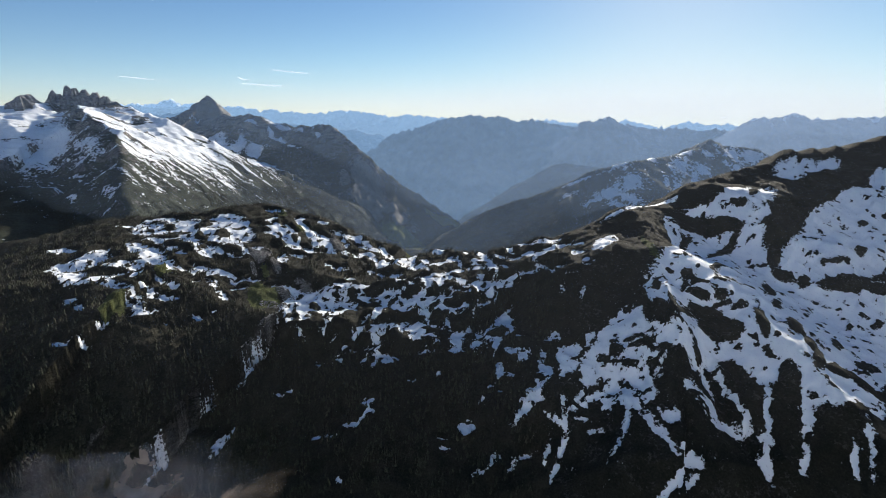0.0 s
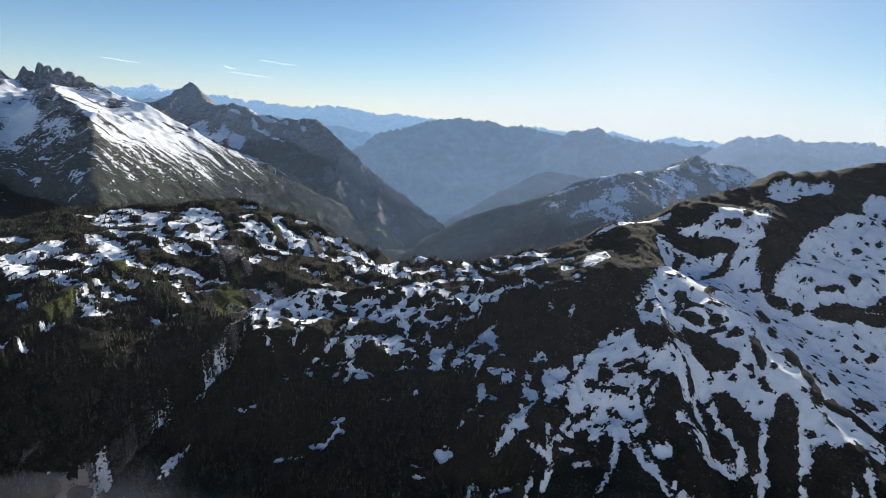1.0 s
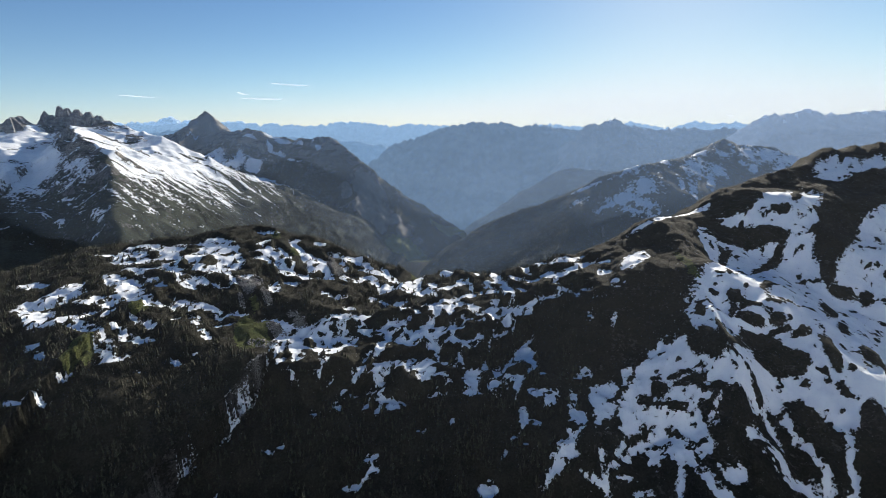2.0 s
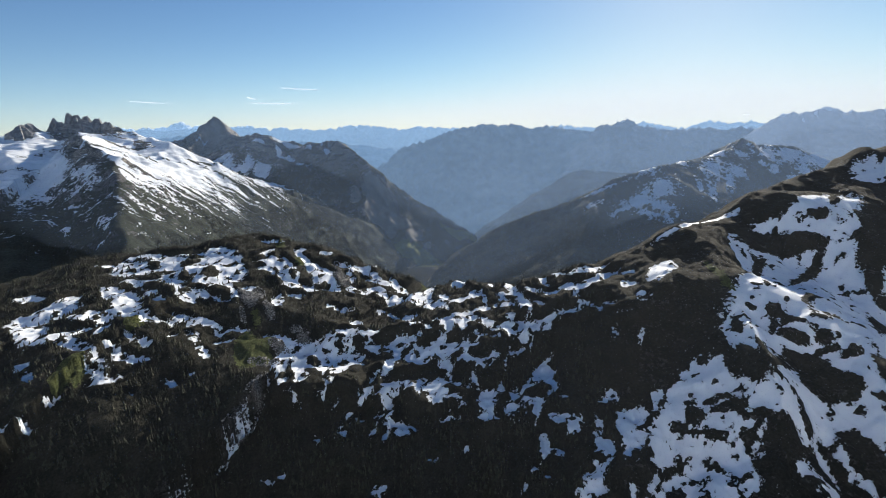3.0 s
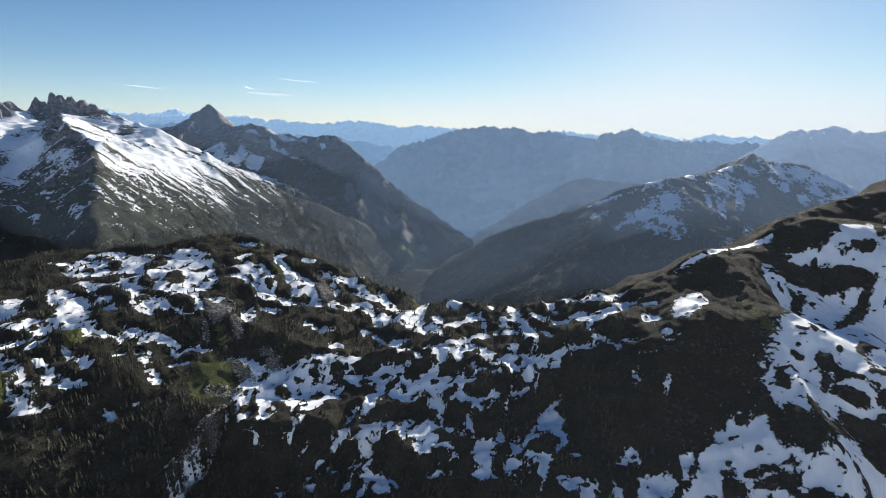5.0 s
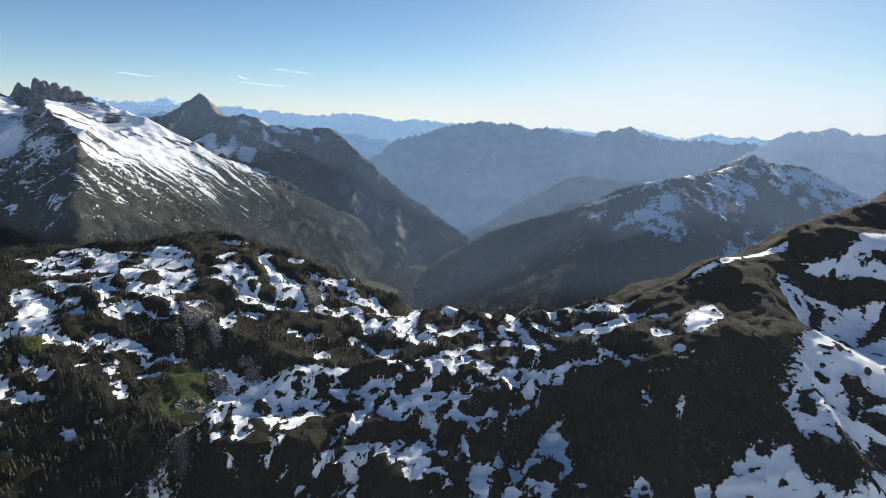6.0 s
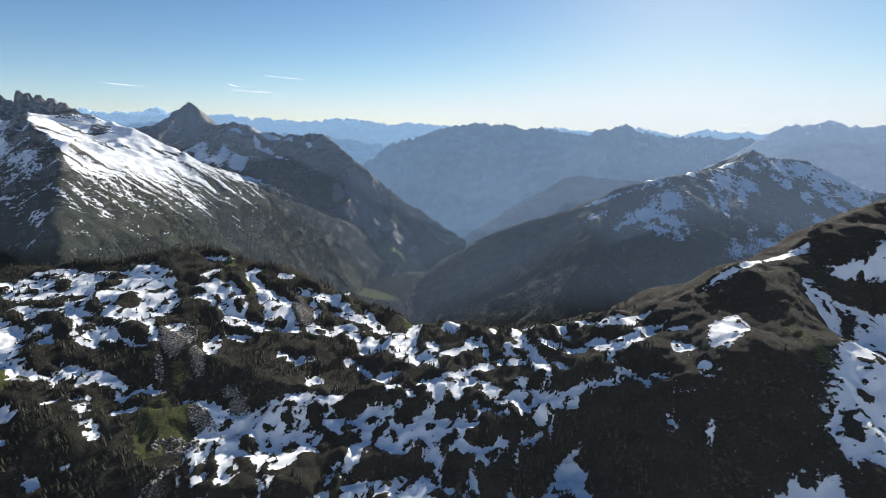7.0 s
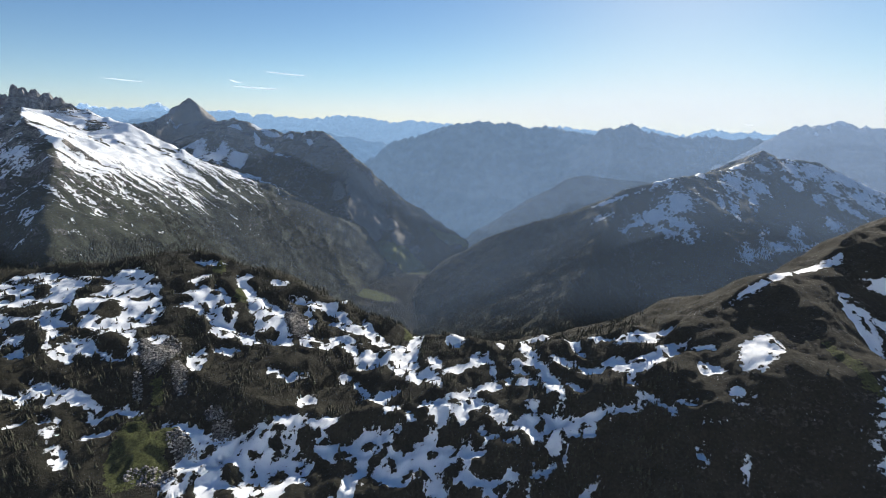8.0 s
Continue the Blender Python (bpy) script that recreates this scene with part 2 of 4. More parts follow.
BOWLS = [  # nearly level ground: x, y, half width, half depth, height, heading
    (-162, 568, 68, 37, 444, 8), (-40, 550, 36, 27, 433, 0), (-95, 590, 22, 20, 447, 0), (-112, 548, 16, 18, 431, 0), (38, 634, 24, 16, 468, 0)]


def near_height(x, y):
    wx = x + 10 * fractal(x, y, 70, 3, 40)
    wy = y + 10 * fractal(x, y, 70, 3, 50)
    dist, side, way, (z, fall, width, steep) = along(wx, wy, NEAR_CREST)
    front = fall * np.minimum(dist, width) + steep * np.maximum(dist - width, 0)
    back = 0.45 * np.minimum(dist, 25) + 1.05 * np.maximum(dist - 25, 0)
    h = z - np.where(side > 0, front, back)
    h = smooth_max(h, flank(wx, wy, HUMPS, 0.5, 0.35) - 0.8 * np.maximum(wy - 790, 0), 12)
    h = smooth_max(h, flank(wx, wy, CLIFF_SPUR, 0.55, 0.75), 10)
    h = smooth_max(h, flank(wx, wy, BACK_RIDGE, 0.45, 0.8, 15), 15)
    for bx, by, wide, deep, level, heading in BOWLS:
        c, s = math.cos(heading * math.pi / 180), math.sin(heading * math.pi / 180)
        u, v = c * (wx - bx) + s * (wy - by), c * (wy - by) - s * (wx - bx)
        f = np.clip((1.35 - np.hypot(u / wide, v / deep)) / 0.55, 0, 1)
        f = f * f * (3 - 2 * f)
        h = h * (1 - f) + f * (level + 0.04 * (wy - by) + 0.2 * (h - level))
    for kx, ky, radius, rise in KNOLLS:
        h = h + rise * np.exp(-((x - kx) ** 2 + (y - ky) ** 2) / radius ** 2)
    return h


def ground_height(x, y):
    h = near_height(x, y)
    valley = 62 + 0.012 * np.abs(x + 150) + 4 * fractal(x, y, 300, 3, 60) + 0.02 * np.maximum(2000 - y, 0)
    # last term: unseen slopes added behind the camera to bounce sunlight forward
    front = 230 + 0.25 * np.abs(y - 120) + 0.05 * np.abs(x) + 0.75 * np.maximum(-60 - y, 0) * np.clip((1500 + y) / 900, 0, 1)
    h = smooth_max(h, np.where(y < 700, front, valley), 25)
    near = np.clip((1250 - y) / 200, 0, 1)
    knobs = 6.0 * fractal(x, y, 55, 2, 70) + (1 - 0.6 * on_wall(x, y)) * (2.8 * fractal(x, y, 24, 2, 75, 0.6) + 1.3 * fractal(x, y, 9, 3, 78, 0.6))
    return h + near * knobs


def as_mesh(name, x, y, z, layers, material):
    """A sheet over the grid of arrays x, y, z, with layers of numbers for its material."""
    rows, cols = x.shape
    i = np.arange(rows * cols).reshape(rows, cols)
    quads = np.stack([i[:-1, :-1], i[:-1, 1:], i[1:, 1:], i[1:, :-1]], -1).reshape(-1, 4)
    me = bpy.data.meshes.new(name)
    me.vertices.add(rows * cols)
    me.vertices.foreach_set("co", np.stack([x, y, z], -1).astype(np.float32).ravel())
    me.loops.add(quads.size)
    me.loops.foreach_set("vertex_index", quads.astype(np.int32).ravel())
    me.polygons.add(len(quads))
    me.polygons.foreach_set("loop_start", np.arange(0, quads.size, 4, dtype=np.int32))
    me.polygons.foreach_set("use_smooth", np.ones(len(quads), bool))
    for key, values in layers.items():
        me.attributes.new(key, "FLOAT", "POINT").data.foreach_set("value", values.astype(np.float32).ravel())
    me.update()
    me.validate()
    me.materials.append(material)
    return new(name, me)


def steepness(x, y, z):
    """Metres of rise a metre on a regular grid."""
    gy = np.gradient(z, axis=0) / np.gradient(y, axis=0)
    gx = np.gradient(z, axis=1) / np.gradient(x, axis=1)
    return gx, gy


def box_grid(x0, x1, y0, y1, cell):
    return np.meshgrid(np.arange(x0, x1 + cell, cell), np.arange(y0, y1 + cell, cell))


def mountain_height(x, y, parts, rough, rough_size, seed, base=40.0, cut=None):
    wx = x + rough_size * 0.25 * fractal(x, y, rough_size, 3, seed + 1)
    wy = y + rough_size * 0.25 * fractal(x, y, rough_size, 3, seed + 2)
    z = np.full(x.shape, base - 400.0)
    for k, (line, right, left, gully, spacing) in enumerate(parts):
        z = smooth_max(z, flank(wx, wy, line, right, left, gully, spacing, seed + 10 * k), 12)
    if cut:
        z = -smooth_max(-z, -cut(x, y), 25)
    return z + rough * (fractal(x, y, rough_size, 7, seed + 3, 0.52, True) + 0.1)


def mountain(name, label, box, cell, parts, rough, rough_size, snow, material, seed, base=40.0, rocky=0.5, category="mountain", cut=None, slabs=None, grassy=()):
    """A mountain from crests (line, right, left, gully, spacing), with snow(x, y, z, gx, gy) over it."""
    x, y = box_grid(*box, cell)
    z = mountain_height(x, y, parts, rough, rough_size, seed, base, cut)
    gx, gy = steepness(x, y, z)
    steep = np.hypot(gx, gy)
    layers = {"snow": snow(x, y, z, gx, gy), "grass": np.clip(0.5 + reach_into(x, y, grassy) / 12, 0, 0.9),
              "rock": rocky * np.clip((steep - 0.5) / 0.6, 0, 1) * np.clip((z - 170) / 150, 0, 1) + 0.55 * np.clip((z - 480) / 200, 0, 1) + (slabs(x, y) if slabs else 0.0)}
    rim = np.ones(x.shape)
    rim[1:-1, 1:-1] = 0
    z = np.where(rim > 0, np.minimum(z, base - 60), z)
    return tagged(as_mesh(name, x, y, z, layers, material), label, category)


# crests of the mountains round the valley: x, y, z
SNOW_CREST = [(-2600, 1500, 640), (-2000, 1800, 700), (-1674, 1960, 714), (-1629, 2090, 720), (-1440, 2085, 722),
              (-1175, 2040, 653), (-879, 2050, 511), (-761, 2150, 432), (-635, 2280, 331), (-475, 2350, 216), (-311, 2380, 81), (-240, 2420, 50)]
SNOW_SPUR = [(-1570, 2050, 712), (-1420, 1860, 700), (-1300, 1720, 684), (-1120, 1590, 630), (-935, 1415, 557), (-790, 1255, 462), (-740, 1180, 400), (-720, 1130, 320)]
POINTED_CREST = [(-2300, 2900, 560), (-1701, 3000, 655), (-1575, 3040, 712), (-1530, 3040, 742), (-1512, 3035, 795), (-1482, 3035, 772), (-1440, 3020, 722), (-1361, 2990, 667), (-1166, 2860, 680),
                 (-1040, 2860, 640), (-913, 2850, 618), (-686, 2800, 630), (-510, 2720, 485), (-334, 2700, 347), (-30, 2750, 140), (80, 2800, 60)]
SLAB_SPUR = [(-686, 2800, 620), (-480, 2620, 400), (-344, 2500, 216), (-260, 2430, 80)]
RIGHT_CREST = [(-60, 2350, 60), (88, 2200, 235), (277, 2000, 355), (446, 1900, 424), (533, 1890, 492), (690, 1850, 540), (931, 2000, 558), (1060, 2090, 585),
               (1117, 2128, 620), (1180, 2135, 590), (1347, 2150, 577), (1576, 2100, 472), (1800, 2050, 430), (2300, 1900, 480)]
RIGHT_SPUR = [(533, 1890, 480), (320, 1500, 330), (140, 1200, 235), (20, 1000, 120)]
SNOW_FLANKS = [(SNOW_CREST, 0.25, 0.6, 14, 70), (SNOW_SPUR, 0.66, 0.37, 20, 60)]
POINTED_FLANKS = [(POINTED_CREST, 0.6, 0.6, 30, 80), (SLAB_SPUR, 0.7, 0.7, 20, 60)]
RIGHT_FLANKS = [(RIGHT_CREST, 0.52, 0.5, 7, 80), (RIGHT_SPUR, 0.5, 0.58, 5, 80)]


def forest_foot(x, y):
    """Where the knobbed mountain ends at the valley."""
    d = x + 205 - 0.24 * (y - 1900)
    return 66 + np.where(d > 0, 1.0, 2.0) * d


def snow_foot(x, y):
    """Where the snowy mountain ends at the valley."""
    d = -428 + 0.3 * np.maximum(y - 1900, 0) - x
    return 90 + np.where(d > 0, 0.8, 2.0) * d


# ---- snow patches and bare humps of the near ridge: x, y, half length, half width, heading in degrees ----
PLATEAU_SNOW = [
    (-505, 796, 53, 32, -3), (-383, 746, 50, 43, 0), (-395, 693, 36, 14, -44), (-385, 790, 52, 22, -44), (-523, 843, 37, 8.1, 2), (-444, 823, 28, 6.9, -20),
    (-548, 814, 24, 11, -29), (-513, 782, 32, 15, -23), (-468, 719, 19, 5.3, -35), (-433, 689, 16, 7.7, -44), (-405, 663, 11, 9.1, -43), (-359, 682, 13, 7.2, -47),
    (-367, 669, 10, 3.2, -52), (-345, 679, 6, 2.7, -1), (-329, 674, 9, 2.8, 3), (-321, 687, 16, 3.5, -58), (-340, 709, 14, 6.7, -55), (-333, 863, 19, 6.3, -14),
    (-415, 827, 15, 9.3, -81),
]
PLATEAU_SNOW_B = [
    (-325, 822, 14, 7.2, 65), (-358, 634, 19, 5.1, -9), (-362, 625, 22, 4.5, 19), (-329, 628, 14, 5.6, -11), (-364, 614, 8, 3.0, -48), (-344, 622, 7, 4.8, 81),
    (-306, 620, 9, 8.4, 72), (-289, 626, 12, 3.6, -12), (-298, 602, 10, 4.7, 27), (-333, 596, 9, 2.3, -51), (-350, 592, 5, 2.6, -80), (-324, 595, 7, 1.6, -71),
    (-305, 570, 6, 2.1, -50), (-304, 576, 3, 1.5, -46), (-316, 580, 3, 1.5, -47),
]
KNOLL_SNOW = [
    (-314, 795, 26, 12, -12), (-279, 765, 33, 18, -61), (-307, 772, 16, 7.7, 28), (-310, 708, 10, 8.2, -68), (-261, 738, 14, 10, -51), (-278, 829, 19, 5.1, -60),
    (-260, 810, 20, 6.9, -50), (-235, 786, 29, 15, -47), (-204, 767, 37, 13, -47), (-191, 743, 25, 14, 17), (-230, 758, 12, 7.3, -68), (-234, 734, 16, 7.7, -43),
    (-245, 712, 11, 6.1, -10), (-190, 827, 29, 7.6, 19), (-189, 788, 25, 9.8, -85), (-169, 823, 19, 6.1, -29), (-150, 799, 31, 9.1, -29), (-130, 794, 18, 11, 0),
    (-159, 756, 30, 12, 27),
]
KNOLL_SNOW_B = [
    (-131, 753, 15, 7.2, -34), (-115, 743, 25, 13, -61), (-113, 790, 16, 10, -69), (-79, 740, 38, 12, -66), (-67, 776, 60, 7.1, 88), (-88, 723, 45, 9.5, -55),
    (-126, 810, 12, 5.2, -59), (-279, 844, 9, 7.4, -41), (-242, 842, 7, 5.8, -82), (-232, 843, 6, 5.0, 84), (-162, 852, 12, 3.4, -89), (-100, 785, 9, 7.3, -71),
    (-264, 687, 18, 7.4, -75),
]
SADDLE_SNOW = [
    (-24, 749, 13, 9.9, -84), (22, 731, 5, 4.5, 66), (102, 954, 28, 20, -1), (48, 721, 23, 5.6, -87), (58, 674, 34, 5.2, -80), (72, 690, 8, 6.3, -68),
    (81, 677, 16, 4.9, -61), (91, 666, 11, 5.3, -25), (43, 701, 10, 4.1, -24), (38, 686, 17, 4.5, -63), (42, 673, 8, 4.3, -27), (15, 678, 14, 7.4, 32),
    (-1, 670, 10, 3.6, 1), (-16, 663, 14, 3.3, 21), (-9, 651, 11, 8.5, 2), (-19, 641, 10, 6.1, -86), (1, 714, 10, 8.7, -81), (10, 704, 13, 4.0, -76),
    (-16, 700, 19, 6.7, 25),
]
SADDLE_SNOW_B = [
    (-43, 710, 13, 6.3, -69), (-42, 683, 13, 5.0, -69), (112, 701, 10, 3.0, -43), (88, 709, 21, 3.9, -76), (138, 685, 17, 5.6, 0), (160, 695, 18, 3.4, 25),
    (122, 662, 17, 7.9, -23), (142, 656, 13, 4.8, 25), (159, 668, 16, 4.2, 33), (101, 661, 6, 2.9, -31), (77, 649, 7, 3.8, -41), (117, 635, 4, 2.5, 64),
    (7, 644, 12, 7.3, -30), (22, 631, 13, 8.3, -44), (32, 620, 15, 7.4, 76), (46, 619, 16, 14, -86), (54, 631, 20, 5.9, -48), (73, 615, 11, 8.7, -26),
    (88, 619, 11, 3.6, 0),
]
SADDLE_SNOW_C = [
    (108, 616, 12, 3.6, -2), (127, 618, 9, 5.1, -33), (135, 610, 8, 2.9, -74), (148, 609, 7, 3.3, -49),
]
SHOULDER_SNOW = [
    (186, 661, 7, 3.2, -30), (176, 635, 10, 7.8, -71), (215, 638, 26, 13, 48), (180, 605, 4, 3.9, -5), (189, 599, 3, 1.6, -10), (179, 595, 4, 1.3, -24),
    (158, 587, 3, 1.6, -9), (150, 589, 1, 1.0, -15), (144, 572, 5, 2.0, 58), (167, 561, 3, 1.0, 64), (256, 718, 22, 3.4, 21), (286, 735, 34, 4.3, 35),
    (328, 757, 28, 6.3, 24), (359, 766, 10, 2.8, 33), (75, 581, 7, 2.9, 36),
]
HOLLOW_SNOW = [
    (-14, 607, 11, 3.9, -90), (-7, 606, 5, 4.4, -33), (-5, 621, 7, 3.5, 47), (5, 616, 7, 1.8, 41), (18, 611, 3, 1.7, 85), (14, 584, 7, 3.1, 45),
    (-5, 582, 18, 2.7, -7), (3, 574, 6, 4.8, 2), (-15, 588, 6, 3.1, -42), (-34, 601, 13, 4.5, 8), (-37, 581, 7, 4.7, -10), (41, 589, 7, 1.7, 48),
    (32, 583, 7, 1.9, 66), (18, 589, 4, 1.2, 84), (60, 601, 5, 1.0, 81), (-35, 646, 11, 9.5, 0), (-37, 634, 8, 6.5, 8), (-43, 619, 14, 2.7, 65),
    (-51, 598, 16, 10, -2),
]
HOLLOW_SNOW_B = [
    (-67, 587, 10, 6.7, 28), (-187, 604, 17, 15, 67), (-163, 627, 19, 8.4, 16), (-169, 618, 15, 10, 54), (-145, 628, 15, 3.9, 10), (-128, 634, 9, 5.0, 48),
    (-123, 614, 12, 8.5, -36), (-109, 611, 18, 6.3, 0), (-93, 622, 11, 6.4, 36), (-94, 602, 18, 4.5, -87), (-98, 579, 13, 4.3, 85), (-85, 615, 11, 4.4, 66),
    (-75, 622, 8, 5.3, 55), (-175, 584, 21, 16, -25), (-139, 591, 17, 13, -57), (-195, 574, 13, 12, -68), (-209, 589, 9, 5.4, 53), (-227, 612, 18, 5.1, -20),
    (-251, 618, 5, 3.1, -32),
]
HOLLOW_SNOW_C = [
    (-224, 577, 9, 5.8, 73), (-224, 563, 4, 2.5, 65), (-191, 687, 7, 6.0, 35), (-173, 693, 10, 5.1, 34), (-155, 662, 13, 7.9, -81), (-131, 710, 9, 5.8, -64),
    (-110, 685, 22, 3.4, -55), (-86, 666, 15, 5.7, 31), (-96, 663, 14, 3.0, -40), (-55, 689, 12, 7.0, 61), (-41, 678, 9, 4.0, -63), (-76, 644, 7, 4.4, 47),
    (-61, 636, 7, 3.2, -66), (-43, 648, 11, 5.9, 26),
]
WALL_SNOW = [
    (457, 734, 62, 27, 28), (403, 724, 39, 7.5, -15), (460, 701, 24, 11, 26), (406, 683, 65, 8.0, -5), (331, 690, 31, 10, 79), (619, 836, 55, 22, -4),
    (581, 817, 24, 11, -9), (583, 668, 90, 50, 29), (478, 623, 43, 29, 6), (627, 732, 59, 21, 12), (706, 781, 41, 18, 50), (328, 563, 82, 52, 22),
    (430, 544, 90, 40, 35), (499, 539, 76, 34, 2), (337, 510, 52, 37, -34), (292, 562, 52, 21, 67), (219, 500, 33, 18, -39), (247, 529, 26, 9.1, 88),
    (205, 493, 27, 13, -19),
]
WALL_SNOW_B = [
    (233, 470, 32, 10, -30), (157, 466, 22, 11, 74), (180, 489, 16, 11, 13), (362, 435, 42, 13, 55), (360, 394, 23, 8.3, -26), (398, 394, 19, 13, -76),
    (327, 428, 14, 11, 8), (311, 440, 18, 9.1, -43), (203, 465, 21, 5.4, -26), (190, 454, 22, 3.9, -32), (208, 437, 15, 3.9, -90), (214, 394, 9, 9.1, -13),
    (311, 372, 9, 4.6, 7), (294, 377, 3, 3.0, 11), (511, 517, 57, 21, 48), (176, 444, 26, 3.5, -51), (192, 397, 26, 3.1, -72), (202, 369, 12, 3.2, -64),
    (248, 420, 16, 7.8, -75),
]
WALL_SNOW_C = [
    (259, 400, 14, 7.3, -72), (275, 389, 12, 4.9, -27), (281, 444, 19, 4.0, -85), (286, 412, 20, 3.2, -76), (288, 388, 10, 3.1, 86), (270, 454, 13, 2.7, 79),
    (268, 431, 14, 2.6, -90), (311, 397, 23, 2.7, 62), (297, 371, 11, 2.6, 61), (294, 359, 7, 2.5, -86), (342, 386, 14, 3.8, 64), (331, 368, 12, 3.6, 52),
    (322, 355, 11, 3.6, 50), (361, 364, 13, 3.0, 88), (357, 344, 11, 2.7, 72), (373, 350, 17, 1.9, 64), (237, 430, 19, 5.2, -60), (250, 410, 11, 5.6, -30),
    (286, 376, 11, 1.1, -75),
]
WALL_SNOW_D = [
    (289, 360, 8, 1.1, -70), (297, 592, 36, 15, 64), (281, 531, 26, 16, 38), (353, 625, 87, 27, 58), (410, 638, 58, 24, 45), (344, 525, 41, 20, 40),
    (303, 519, 28, 14, -3), (321, 474, 30, 19, -5), (273, 478, 39, 14, 33), (432, 606, 52, 25, 48), (360, 480, 44, 21, 40), (400, 492, 90, 21, 46),
    (482, 566, 38, 26, 26), (546, 611, 65, 18, 14), (599, 656, 67, 32, 30), (520, 633, 54, 26, 18), (489, 648, 26, 20, 12), (583, 695, 64, 22, 18),
    (648, 704, 46, 26, 50),
]
WALL_SNOW_E = [
    (534, 549, 48, 30, 33), (436, 475, 90, 25, 43), (480, 469, 87, 21, 38), (369, 409, 36, 19, 17), (395, 405, 39, 13, 22), (320, 447, 30, 18, -15),
    (294, 464, 30, 14, 4), (350, 443, 22, 16, 41), (236, 480, 20, 14, -46), (212, 496, 24, 16, -42), (188, 494, 19, 15, -43), (251, 451, 28, 9.6, 17),
    (425, 693, 21, 8.6, 18), (441, 674, 22, 10, -13),
]
GULLY_SNOW = [
    (129, 483, 18, 8.1, 78), (144, 492, 9, 7.4, 68), (82, 488, 9, 6.4, -2), (162, 503, 8, 3.2, 77), (16, 417, 10, 8.0, -80), (44, 386, 6, 4.8, -82),
    (73, 383, 7, 1.6, 9), (95, 385, 8, 2.0, 64), (108, 407, 7, 1.6, -8), (134, 411, 6, 1.8, 1), (145, 399, 7, 2.2, -13), (161, 419, 4, 3.0, -22),
    (-145, 419, 4, 2.7, 28), (-132, 423, 5, 3.2, 12), (-108, 432, 10, 4.7, 18), (-92, 441, 7, 5.7, 57), (-200, 467, 5, 2.4, -2), (-189, 472, 4, 3.1, -30),
    (-247, 419, 13, 4.4, 70),
]
GULLY_SNOW_B = [
    (-239, 509, 8, 2.2, 58), (-244, 490, 6, 2.7, 64), (-159, 500, 4, 2.9, -50), (206, 453, 5, 2.8, 2), (138, 433, 7, 1.4, 52), (204, 338, 24, 2.9, 28),
    (33, 377, 9, 1.9, 34), (59, 375, 4, 1.5, 61), (-9, 408, 4, 2.2, -2), (-5, 396, 4, 2.0, 2), (-111, 375, 4, 2.0, -70), (102, 463, 27, 5.0, 83),
    (92, 432, 16, 4.4, 50), (75, 415, 13, 4.3, 35), (114, 402, 13, 2.5, 81), (109, 386, 11, 2.3, 61), (102, 372, 9, 2.3, 62), (157, 438, 18, 2.1, 25),
    (130, 420, 20, 1.8, 34),
]
GULLY_SNOW_C = [
    (172, 393, 12, 2.0, 60), (161, 377, 11, 2.0, 47), (186, 418, 19, 3.2, -73), (197, 390, 20, 3.2, -70), (212, 359, 6, 3.5, 1), (225, 359, 9, 4.8, -3),
]
LEFT_SNOW = [
    (-555, 650, 37, 21, 37), (-521, 597, 32, 12, -62), (-548, 612, 31, 10, -45), (-468, 585, 34, 14, 29), (-443, 560, 59, 6.4, -26), (-460, 627, 39, 14, -5),
    (-446, 655, 34, 14, -42), (-398, 614, 21, 10.0, -12), (-391, 522, 13, 5.4, -27), (-379, 512, 11, 3.6, 14), (-486, 541, 10, 6.3, -29), (-453, 512, 17, 3.8, -41),
    (-414, 459, 9, 2.5, 31), (-428, 448, 7, 4.0, 1), (-407, 483, 6, 1.9, 82), (-552, 680, 33, 12, 81), (-499, 700, 20, 9.4, -46), (-627, 710, 25, 11, -15),
]
BOWL_SNOW = [
    (-194, 605, 36, 12, 30), (-209, 589, 20, 7.8, 18), (-173, 578, 29, 14, -33), (-190, 555, 15, 9.1, 79), (-161, 551, 13, 5.5, -67), (-216, 593, 15, 11, 41),
    (-160, 604, 21, 9.8, 41), (-140, 591, 14, 11, -49), (-148, 574, 13, 5.9, 58), (-111, 607, 15, 8.5, -10), (-96, 615, 10, 8.9, -87), (-101, 583, 17, 4.0, 87),
    (-112, 563, 8, 5.2, 67), (-117, 541, 8, 3.5, 78), (-121, 533, 5, 3.4, -3), (-101, 544, 11, 2.9, 40), (-93, 554, 11, 3.6, 27), (-71, 556, 13, 6.6, 38),
    (-85, 549, 8, 2.8, 25),
]
BOWL_SNOW_B = [
    (-95, 533, 8, 4.3, -68), (-99, 524, 8, 3.2, 23), (-99, 536, 3, 1.6, 30), (-88, 517, 7, 3.4, 1), (-133, 522, 4, 2.2, 18), (-136, 511, 7, 2.9, 69),
    (-122, 515, 5, 2.7, -8), (-162, 533, 4, 2.0, 57), (-148, 528, 4, 2.0, 40), (-191, 527, 3, 1.2, -19), (-51, 606, 18, 8.3, 48), (-57, 589, 14, 5.4, 35),
    (-47, 596, 11, 5.6, -1), (-34, 607, 11, 7.9, 30), (-35, 581, 13, 4.0, -76), (-44, 555, 17, 8.3, 44), (-57, 545, 11, 7.3, 0), (-45, 541, 13, 5.9, -9),
    (-46, 533, 11, 5.2, -15),
]
